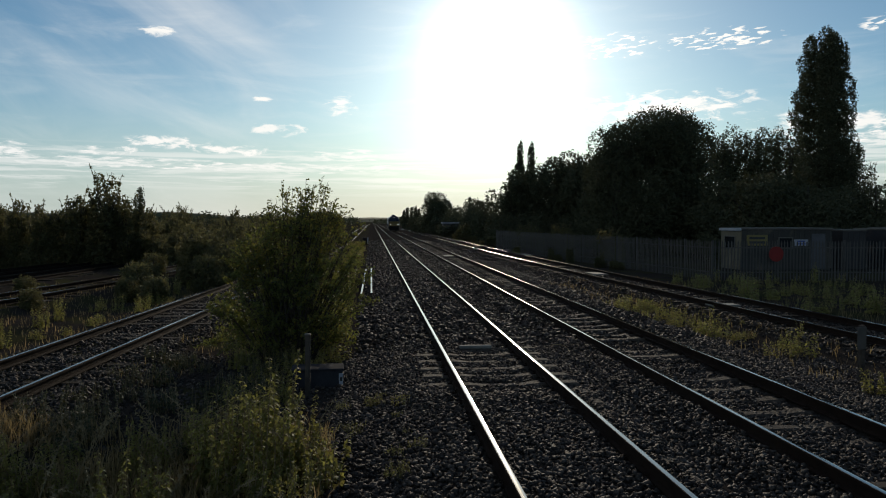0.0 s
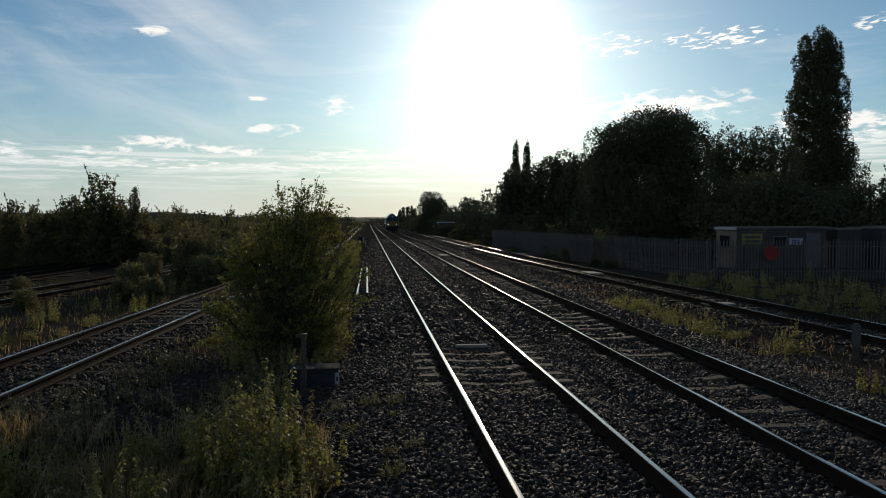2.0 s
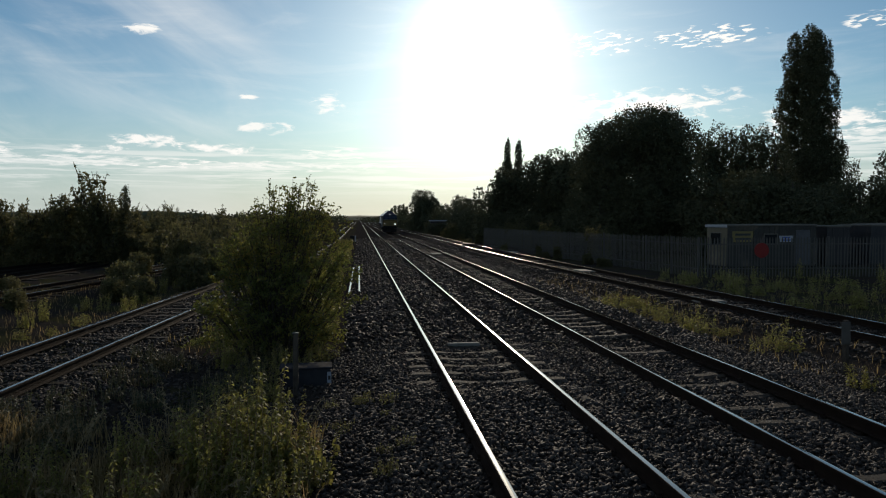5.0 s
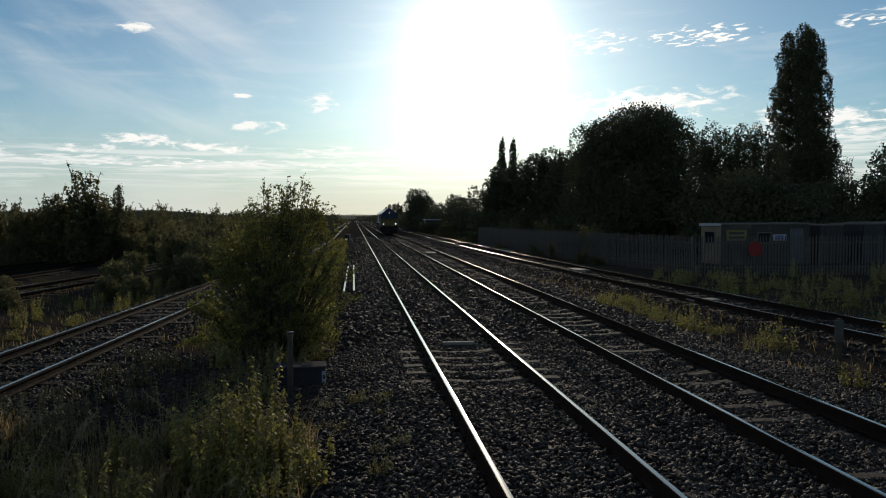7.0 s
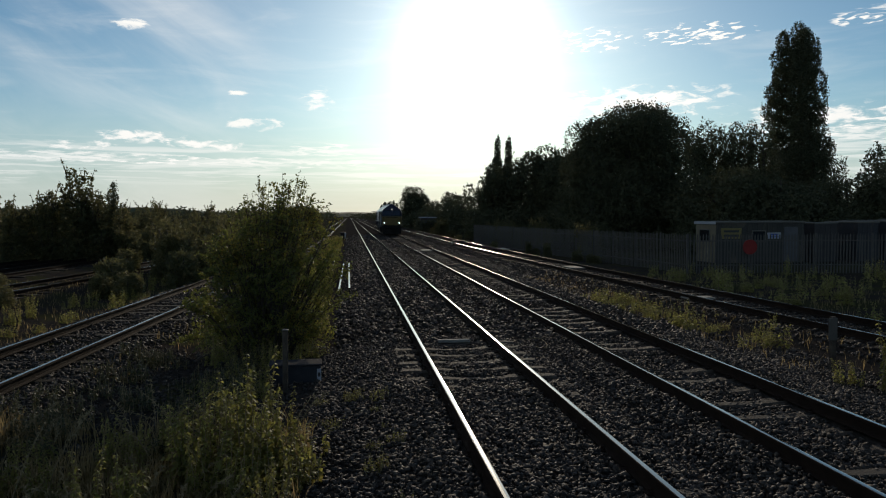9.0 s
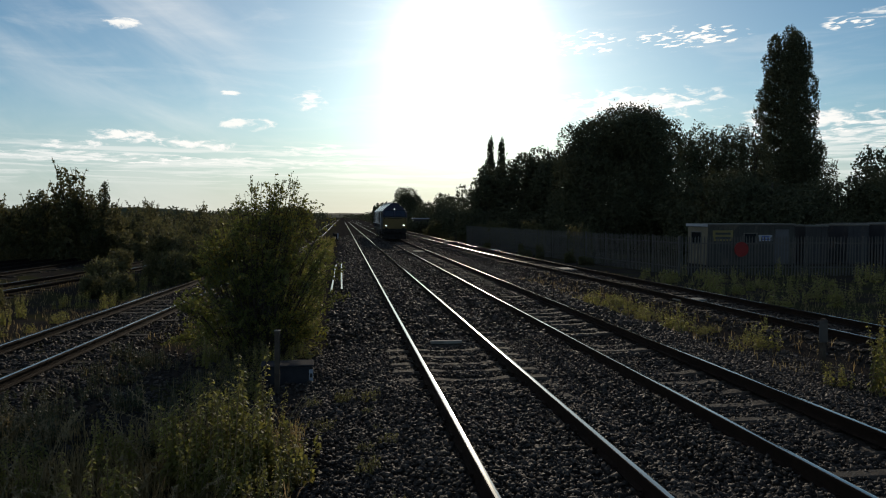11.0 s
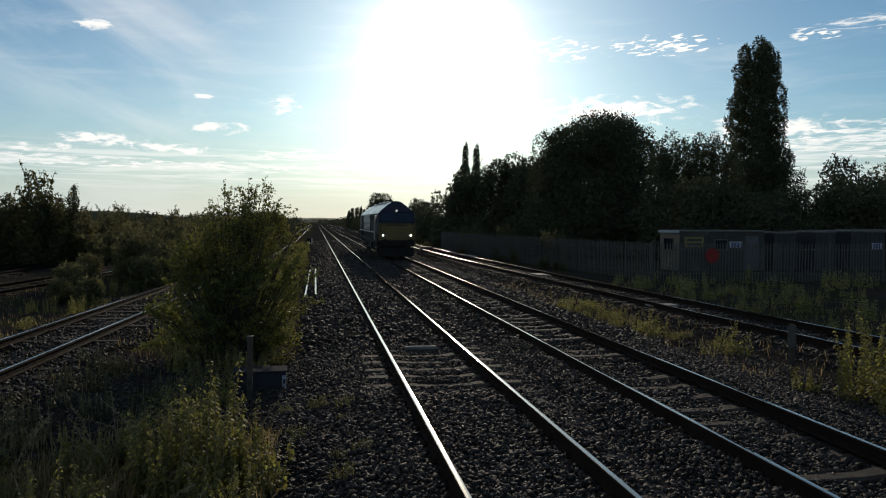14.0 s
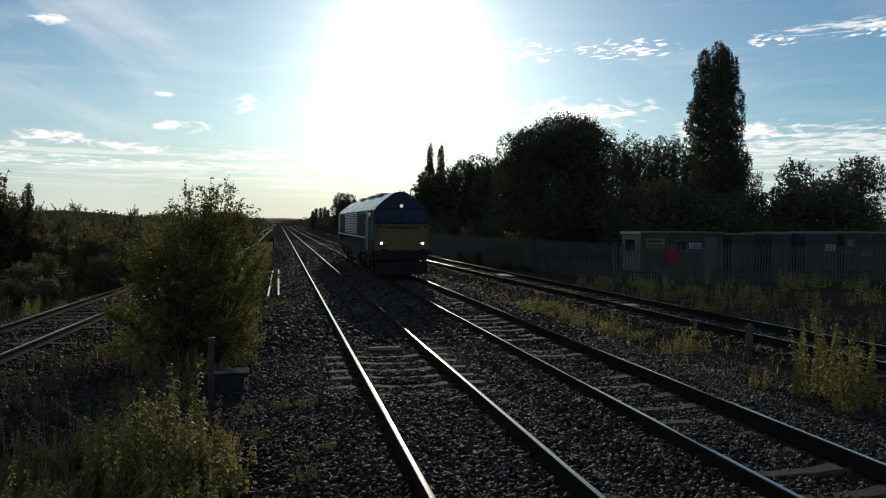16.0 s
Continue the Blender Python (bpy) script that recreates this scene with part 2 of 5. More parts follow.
# ---- mesh helpers ----
class Geo:
    """Vertices and faces of one mesh."""

    def __init__(self):
        self.v, self.f, self.m = [], [], []

    def add(self, verts, faces, mat=0):
        o = len(self.v)
        self.v.extend(tuple(p) for p in verts)
        self.f.extend(tuple(o + i for i in q) for q in faces)
        self.m.extend([mat] * len(faces))
        return self

    def box(self, c, s, b=0.0, turn=None, mat=0):
        """Chamfered box with centre c, sizes s."""
        h = [q / 2 for q in s]
        b = min(b, min(h) * 0.8)
        pts, key = [], {}
        for i in range(8):
            g = [1 if i >> a & 1 else -1 for a in range(3)]
            for a in range(3):
                key[(i, a)] = len(pts)
                pts.append(Vector([g[k] * (h[k] - (0 if k == a else b)) for k in range(3)]))
        faces = []
        for a in range(3):
            u, w = (a + 1) % 3, (a + 2) % 3
            for s1 in (0, 1):
                ids = [(s1 << a) | (p << u) | (q << w) for p, q in ((0, 0), (1, 0), (1, 1), (0, 1))]
                faces.append([key[(i, a)] for i in ids])
            for p in (0, 1):
                for q in (0, 1):
                    i0 = (p << u) | (q << w)
                    i1 = i0 | (1 << a)
                    faces.append([key[(i0, u)], key[(i1, u)], key[(i1, w)], key[(i0, w)]])
        for i in range(8):
            faces.append([key[(i, a)] for a in range(3)])
        out = []
        for q in faces:
            p = [pts[i] for i in q]
            nrm = (p[1] - p[0]).cross(p[2] - p[0])
            if nrm.length < 1e-12 and len(p) > 3:
                nrm = (p[2] - p[0]).cross(p[3] - p[0])
            out.append(q if nrm.dot(sum(p, Vector())) >= 0 else q[::-1])
        pts = [(turn @ p if turn else p) + Vector(c) for p in pts]
        return self.add(pts, out, mat)

    def tube(self, points, radii, n=6, mat=0, caps=True):
        points = [Vector(p) for p in points]
        verts, faces = [], []
        for i, p in enumerate(points):
            t = (points[min(i + 1, len(points) - 1)] - points[max(i - 1, 0)]).normalized()
            a = t.orthogonal().normalized() if abs(t.z) < 0.99 else Vector((1, 0, 0))
            a = (a - t * a.dot(t)).normalized()
            if abs(t.z) < 0.99:
                a = Vector((0, 0, 1)).cross(t).normalized()
            c = t.cross(a)
            r = radii[i]
            verts += [p + (a * math.cos(k * math.tau / n) + c * math.sin(k * math.tau / n)) * r for k in range(n)]
        for i in range(len(points) - 1):
            for k in range(n):
                faces.append((i * n + k, i * n + (k + 1) % n, (i + 1) * n + (k + 1) % n, (i + 1) * n + k))
        if caps:
            faces.append(tuple(range(n))[::-1])
            faces.append(tuple((len(points) - 1) * n + k for k in range(n)))
        return self.add(verts, faces, mat)

    def loft(self, sections, closed=True, caps=True, mats=None):
        n = len(sections[0])
        o = len(self.v)
        for s in sections:
            self.v.extend(tuple(p) for p in s)
        for i in range(len(sections) - 1):
            for k in range(n if closed else n - 1):
                a, b = o + i * n, o + (i + 1) * n
                self.f.append((a + k, a + (k + 1) % n, b + (k + 1) % n, b + k))
                self.m.append(mats[k] if mats else 0)
        if caps:
            self.f.append(tuple(o + k for k in range(n))[::-1])
            self.f.append(tuple(o + (len(sections) - 1) * n + k for k in range(n)))
            self.m += [0, 0]
        return self

    def data(self, name, mats, smooth=False):
        me = bpy.data.meshes.new(name)
        me.from_pydata(self.v, [], self.f)
        for m in (mats if isinstance(mats, (list, tuple)) else [mats]):
            me.materials.append(m)
        me.polygons.foreach_set("material_index", self.m)
        if smooth:
            me.polygons.foreach_set("use_smooth", [True] * len(self.f))
        me.update()
        return me


def part(name, geo, mats, parent=None, label="", smooth=False, at=None):
    me = geo if isinstance(geo, bpy.types.Mesh) else geo.data(name, mats, smooth)
    ob = new(name, me)
    ob.parent = parent
    if at is not None:
        ob.matrix_basis = at
    return tagged(ob, label)


def empty(name, at, label, category, group="", kind=""):
    ob = new(name)
    ob.matrix_basis = at
    return tagged(ob, label, category, group, kind)


def quads_mesh(name, verts, per, faces, mats, smooth=False):
    """A mesh out of an array (count, per, 3) of vertices and one face pattern for all."""
    count = verts.shape[0]
    fp = np.array(faces)
    idx = (np.arange(count)[:, None, None] * per + fp[None]).reshape(-1, fp.shape[1])
    me = bpy.data.meshes.new(name)
    me.vertices.add(count * per)
    me.vertices.foreach_set("co", verts.reshape(-1).astype(np.float32))
    k = fp.shape[1]
    me.loops.add(idx.size)
    me.loops.foreach_set("vertex_index", idx.reshape(-1).astype(np.int32))
    me.polygons.add(len(idx))
    me.polygons.foreach_set("loop_start", (np.arange(len(idx)) * k).astype(np.int32))
    me.materials.append(mats)
    me.update(calc_edges=True)
    if smooth:
        me.polygons.foreach_set("use_smooth", [True] * len(idx))
    me.validate()
    return me


def rotations(rng, n):
    q = rng.normal(size=(n, 4))
    q /= np.linalg.norm(q, axis=1)[:, None]
    w, x, y, z = q.T
    return np.stack([np.stack([1 - 2 * (y * y + z * z), 2 * (x * y - z * w), 2 * (x * z + y * w)], 1),
                     np.stack([2 * (x * y + z * w), 1 - 2 * (x * x + z * z), 2 * (y * z - x * w)], 1),
                     np.stack([2 * (x * z - y * w), 2 * (y * z + x * w), 1 - 2 * (x * x + y * y)], 1)], 1)


LEAF = np.array([(-0.5, 0, 0), (-0.12, 0.27, 0.05), (0.5, 0, -0.06), (-0.12, -0.27, 0.05)])

SPRIG = np.array([(-0.45, -0.22, 0), (-0.2, 0.42, 0.05), (0.55, -0.05, -0.06)])


def leaves(name, pos, size, rng, mat, simple=False):
    """Folded diamond leaves at pos; simple: one blade each, wider, for far crowns."""
    n = len(pos)
    rot = rotations(rng, n)
    s = size * rng.uniform(0.6, 1.25, n)
    v = np.einsum("nij,kj->nki", rot, SPRIG if simple else LEAF) * s[:, None, None]
    if simple:
        return quads_mesh(name, v + pos[:, None, :], 3, [(0, 1, 2)], mat)
    return quads_mesh(name, v + pos[:, None, :], 4, [(0, 1, 2), (0, 2, 3)], mat)


# ---- ground ----
def step(v, a, b):
    t = np.clip((v - a) / (b - a), 0, 1)
    return t * t * (3 - 2 * t)


def siding_left(y):
    return np.interp(y, [-20, 0, 12, 28, 60, 100, 700], [-7.7, -6.55, -5.85, -4.9, -3.75, -3.25, -3.3])


def siding_right(y):
    return np.interp(y, [-20, 0, 14, 17, 20, 24, 28, 33, 41, 52, 75, 190, 700], [12.3, 11.85, 11.37, 11.2, 11.1, 10.98, 10.8, 10.6, 10.4, 10.17, 10.0, 9.5, 8.7])


def yard_near(y):
    return np.interp(y, [-20, 0, 26, 33, 60, 120], [-19.5, -16.0, -11.8, -10.8, -8.6, -6.5])


def yard_far(y):
    return np.interp(y, [-20, 0, 39, 50, 67, 150], [-23.0, -21.3, -18.0, -16.9, -15.7, -12.5])


def yard_mid(y):
    return np.interp(y, [-20, 0, 34, 45, 90], [-19.6, -18.2, -15.5, -14.7, -11.5])


def ground_z(x, y):
    x, y = np.asarray(x, float), np.asarray(y, float)
    z = np.full(np.broadcast(x, y).shape, -0.42)
    bed = step(x, -0.7, 0.7) * (1 - step(x, 7.0, 8.4))
    six = np.exp(-((x - 3.72) / 0.5) ** 2) * 0.05
    z = z + bed * (0.20 - six)
    for f in (siding_left, siding_right, yard_near, yard_mid, yard_far):
        c = f(y)
        z = z + (0.21 - bed * 0.2) * (1 - step(np.abs(x - c), 1.2, 2.1)) * (np.abs(x - c) < 2.2)
    z = z + 0.018 * np.sin(x * 3.1 + 1.7 * np.sin(y * 0.9)) * np.sin(y * 2.3 + x) * (np.abs(y) < 58)
    lift = 1 - step(y, 10.6, 11.4) * (1 - step(y, 14.6, 15.4)) * 0.8
    z = z + 0.05 * lift * (1 - step(np.abs(x - 2.09), 1.15, 1.5))
    off = np.abs(x - 5.36)
    z = z + 0.06 * step(off, 0.70, 0.85) * (1 - step(off, 1.35, 1.6)) - 0.02 * (1 - step(off, 0.6, 0.7))
    return np.minimum(z, -0.145)


def build_ground():
    def axis(lo, hi, stepsize, far):
        mid = np.arange(lo, hi + 1e-6, stepsize)
        g = 1.35 ** np.arange(1, 24)
        up = hi + np.cumsum(g) * stepsize
        dn = lo - np.cumsum(g) * stepsize
        return np.concatenate([dn[dn > -far][::-1], mid, up[up < far]])
    xs, ys = axis(-26, 24, 0.35, 2600), axis(-4, 60, 0.6, 2600)
    X, Y = np.meshgrid(xs, ys)
    Z = ground_z(X, Y)
    v = np.stack([X, Y, Z], -1).reshape(-1, 3)
    nx = len(xs)
    j, i = np.meshgrid(np.arange(len(ys) - 1), np.arange(nx - 1), indexing="ij")
    a = (j * nx + i).reshape(-1)
    f = np.stack([a, a + 1, a + nx + 1, a + nx], 1)
    me = bpy.data.meshes.new("ground")
    me.from_pydata(v.tolist(), [], f.tolist())
    me.polygons.foreach_set("use_smooth", [True] * len(f))

    def build(n):
        p = n.add("ShaderNodeTexCoord").outputs["Object"]
        sep = n.add("ShaderNodeSeparateXYZ", {0: p})
        g = n.noise(p, 3.0, 8.0, 0.7)
        f2 = n.noise(p, 26.0, 4.0, 0.7)
        earth = n.mix(g, (0.024, 0.020, 0.017, 1), (0.060, 0.050, 0.042, 1))
        grass = n.mix(f2, (0.028, 0.029, 0.015, 1), (0.072, 0.066, 0.032, 1))
        cover = n.math("MULTIPLY", n.ramp(n.noise(p, 0.45, 5.0, 0.6), 0.42, 0.6),
                       n.math("MAXIMUM", n.ramp(sep.outputs[0], -0.3, -1.8), n.ramp(sep.outputs[0], 12.5, 15.0)))
        col = n.mix(cover, earth, grass)
        h = n.math("ADD", n.math("MULTIPLY", f2, 0.7), n.math("MULTIPLY", g, 0.5))
        nor = n.add("ShaderNodeBump", {"Strength": 1.0, "Distance": 0.05, "Height": h}).outputs[0]
        return n.add("ShaderNodeBsdfPrincipled", {"Base Color": col, "Roughness": 0.95, "Normal": nor, "Specular IOR Level": 0.0}).outputs[0]
    me.materials.append(material("cinder and rough grass", build))
    return tagged(new("ground", me), "dark cinder ground with rough grass beside railway tracks", "ground", kind="structure")


STONE_F = [(0, 2, 4), (2, 1, 4), (1, 3, 4), (3, 0, 4), (2, 0, 5), (1, 2, 5), (3, 1, 5), (0, 3, 5)]


def stone_field(name, x0, x1, y0, y1, count, size, seed, label, keep=None, lift=0.0):
    rng = np.random.default_rng(seed)
    x, y = rng.uniform(x0, x1, count), rng.uniform(y0, y1, count)
    ok = np.abs(x) < y * 1.05 + 1.5
    if keep is not None:
        ok &= keep(x, y, rng)
    x, y = x[ok], y[ok]
    n = len(x)
    tip = np.array([(1, 0, 0), (-1, 0, 0), (0, 1, 0), (0, -1, 0), (0, 0, 1), (0, 0, -1)], float)
    v = (tip[None] * rng.uniform(0.9, 1.6, (n, 6, 1)) + rng.normal(0, 0.28, (n, 6, 3))) * rng.uniform(0.65, 1.0, (n, 1, 3))
    s = size * (0.45 + 1.15 * rng.uniform(0, 1, n) ** 1.8)
    v = np.einsum("nij,nkj->nki", rotations(rng, n), v) * s[:, None, None] * np.array([1.05, 1.05, 0.85])
    z = ground_z(x, y) + s * 0.25 + rng.uniform(0, 1, n) ** 2 * 0.03 + lift
    v += np.stack([x, y, z], 1)[:, None, :]
    me = quads_mesh(name, v, 6, STONE_F, M["stone"])
    return tagged(new(name, me), label, "ballast", kind="stuff")


# ---- tracks ----
HEAD = [(-0.036, -0.014), (-0.033, -0.0045), (-0.025, -0.0013), (-0.012, -0.0003), (0.0, 0.0), (0.012, -0.0003), (0.025, -0.0013), (0.033, -0.0045), (0.036, -0.014)]
FOOT = [(0.035, -0.038), (0.010, -0.052), (0.010, -0.135), (0.068, -0.147), (0.070, -0.159), (-0.070, -0.159), (-0.068, -0.147), (-0.010, -0.135), (-0.010, -0.052), (-0.035, -0.038)]
PROFILE = HEAD + FOOT
RAIL_MATS = [1, 1, 0, 0, 0, 0, 1, 1] + [1] * 11


def sleeper_data(name, concrete=True):
    g = Geo()
    if concrete:
        sec = []
        for x, top, w in ((-1.25, -0.020, 0.120), (-1.22, -0.004, 0.130), (-0.95, 0.0, 0.135), (-0.55, 0.0, 0.135), (-0.30, -0.026, 0.108), (0.30, -0.026, 0.108), (0.55, 0.0, 0.135), (0.95, 0.0, 0.135), (1.22, -0.004, 0.130), (1.25, -0.020, 0.120)):
            sec.append([(x, -w, -0.2), (x, -w, top - 0.03), (x, -w + 0.03, top), (x, w - 0.03, top), (x, w, top - 0.03), (x, w, -0.2)])
        g.loft(sec)
    else:
        g.box((0, 0, -0.065), (2.6, 0.25, 0.13), 0.012)
    return g.data(name, M["concrete"] if concrete else M["timber"])


def build_track(label, centre, y0, y1, sleepers_to, concrete=True, top="rail_top", gap=0.70, clips_to=0, first=0.0, uneven=1.0):
    track = empty("railway_track", pose(0, 0, 0), label, "railway track", "railway tracks", "structure")
    ys = np.unique(np.concatenate([np.arange(y0, min(y1, 80), 2.0), np.geomspace(80, y1, 40) if y1 > 80 else [y1]]))
    for side in (-0.752, 0.752):
        secs = []
        for i, y in enumerate(ys):
            dx = float(centre(y + 0.5) - centre(y - 0.5))
            secs.append([(float(centre(y)) + side + px_ * 1.0, float(y) - px_ * dx, pz) for px_, pz in PROFILE])
        g = Geo().loft(secs, mats=RAIL_MATS)
        part("rail", g, [M[top], M["rail_side"]], track, smooth=False)
    me = sleeper_data("sleeper", concrete)
    clip = Geo()
    for sx in (-1, 1):
        clip.box((sx * 0.10, 0, 0.012), (0.07, 0.11, 0.025), 0.008)
        clip.tube([(sx * 0.085, -0.04, 0.03), (sx * 0.06, 0.0, 0.045), (sx * 0.085, 0.04, 0.03)], [0.009] * 3, 5)
    clip = clip.data("rail_clip", M["rail_side"])
    rng = random.Random(5)
    y = y0 + first
    while y < sleepers_to:
        c, dx = float(centre(y)), float(centre(y + 0.5) - centre(y - 0.5))
        s = part("sleeper", me, None, track, at=pose(c, y, -0.166 - uneven * rng.choice((0.0, 0.0, 0.012, 0.03, 0.05)), rng.uniform(-0.6, 0.6), rng.uniform(-0.3, 0.3), -math.degrees(dx) + rng.uniform(-0.6, 0.6)))
        if y < clips_to:
            for side in (-0.752, 0.752):
                part("rail_clip", clip, None, s, at=pose(side, 0, 0.004))
        y += gap
    return track


# ---- plants ----
def lobes_round(rng, w, z0, top, n):
    """Lobes that fill a rounded crown."""
    out = []
    h = (top - z0) / 2
    for _ in range(n):
        a, r, q = rng.uniform(0, math.tau), math.sqrt(rng.uniform(0, 1)) * 0.72, rng.uniform(-0.75, 0.75)
        k = math.sqrt(max(0.0, 1 - max(0.0, q) ** 2 * 0.8))
        s = rng.uniform(0.26, 0.40)
        out.append((math.cos(a) * r * w * k, math.sin(a) * r * w * k, z0 + h + q * h, w * s, w * s, h * s))
    out.append((0, 0, z0 + h * 0.85, w * 0.86, w * 0.86, h * 0.95))
    out.append((0, 0, z0 + h * 0.4, w * 0.95, w * 0.95, h * 0.6))
    return out


def lobes_poplar(rng, w, z0, top, n):
    """A sheaf of upright limbs that end at uneven heights, with dark gaps between them."""
    out = []
    limbs = 9 if n > 40 else 5
    fat = 1.0 if n > 40 else 1.6
    for i in range(limbs):
        a = i * 2.4 + rng.uniform(-0.3, 0.3)
        r = w * (0.0 if i == 0 else rng.uniform(0.45, 0.72))
        end = z0 + (top - z0) * (1.0 if i in (0, 3) else rng.uniform(0.92, 0.995))
        k = max(5, int(n / 5))
        for j in range(k):
            q = j / (k - 1)
            s = w * float(np.interp(q, [0, 0.25, 0.6, 0.9, 1.0], [0.46, 0.45, 0.40, 0.34, 0.24])) * rng.uniform(0.75, 1.15) * fat
            lean = float(np.interp(q, [0, 0.35, 0.75, 1.0], [0.85, 1.12, 1.02, 0.82]))
            out.append((math.cos(a) * r * lean + rng.uniform(-0.12, 0.12) * w, math.sin(a) * r * lean, z0 + (end - z0) * (0.02 + 0.95 * q), s, s, (end - z0) / k * 0.85))
    return out


def crown_positions(rng, lobes, count, shell=0.35, loose=0.05):
    vol = np.array([l[3] * l[5] for l in lobes])
    pick = rng.choice(len(lobes), count, p=vol / vol.sum())
    d = rng.normal(size=(count, 3))
    d /= np.linalg.norm(d, axis=1)[:, None]
    r = 1 - shell * rng.uniform(0, 1, count) ** 0.7 + rng.normal(0, loose, count)
    L = np.array(lobes)[pick]
    pos = L[:, :3] + d * r[:, None] * L[:, 3:]
    # break the outline into tufts
    t = np.sin(pos[:, 0] * 3.7 + pos[:, 2] * 2.9) + np.sin(pos[:, 1] * 4.1 - pos[:, 2] * 3.3)
    return pos + d * (t * 0.05)[:, None] * L[:, 3:4]


def tree_meshes(seed, w, top, z0, count, size, mat, shape="round", n=16, trunk=0.2, twigs=0, loose=0.05):
    rng = random.Random(seed)
    nr = np.random.default_rng(seed)
    lobes = (lobes_poplar if shape == "poplar" else lobes_round)(rng, w, z0, top, n)
    pos = crown_positions(nr, lobes, count, 0.35, loose)
    g = Geo()
    bend = [(0, 0, -0.5), (rng.uniform(-.05, .05) * w, rng.uniform(-.05, .05) * w, z0 * 0.5), (0.03 * w, 0.02 * w, top * 0.55), (0, 0, top * 0.86)]
    g.tube(bend, [trunk * 1.25, trunk, trunk * 0.6, trunk * 0.12], 7)
    for l in lobes[:12]:
        b = Vector((0.02 * w, 0.01 * w, max(0.2, min(l[2] * 0.6, top * 0.5))))
        e = Vector(l[:3])
        m = b.lerp(e, 0.5) + Vector((0, 0, 0.06 * w))
        g.tube([b, m, e], [trunk * 0.4, trunk * 0.22, trunk * 0.06], 5)
    extra = []
    for _ in range(twigs):
        # thin shoots that stand out of the crown, with leaves along them
        l = rng.choice(lobes[:12])
        a = rng.uniform(0, math.tau)
        s = Vector((l[0] + math.cos(a) * l[3] * 0.6, l[1] + math.sin(a) * l[4] * 0.6, l[2] + l[5] * 0.6))
        ln = rng.uniform(0.05, 0.11) * top if top > 4.5 else rng.uniform(0.10, 0.22) * top
        e = s + Vector((math.cos(a) * 0.35 * ln, math.sin(a) * 0.35 * ln, ln))
        g.tube([s, s.lerp(e, 0.5) + Vector((0.02, 0, 0)), e], [0.010 + 0.003 * top, 0.008 + 0.002 * top, 0.005], 4)
        for k in range(14):
            q = s.lerp(e, rng.uniform(0.0, 1.0) ** 2.0)
            extra.append((q.x + rng.uniform(-1, 1) * size * 0.5, q.y + rng.uniform(-1, 1) * size * 0.5, q.z + rng.uniform(-1, 1) * size * 0.4))
    if extra:
        pos = np.concatenate([pos, np.array(extra)])
    pos = pos[pos[:, 2] > -0.1]
    return g.data("trunk", M["bark"], True), leaves("crown", pos, size, nr, mat, True)


def plant(name, at, meshes, label, category, group=""):
    ob = empty(name, at, label, category, group)
    part("trunk", meshes[0], None, ob)
    part("crown", meshes[1], None, ob)
    return ob


def big_tree(seed, x, y, top, w, label, shape="round", z0=0.3, count=14000, size=0.30, mat="leaf_dark", n=22, trunk=0.3, twigs=14, name="tree", group=""):
    return plant(name, pose(x, y, -0.42), tree_meshes(seed, w, top + 0.42, z0, count, size, M[mat], shape, n, trunk, twigs), label, "tree", group)


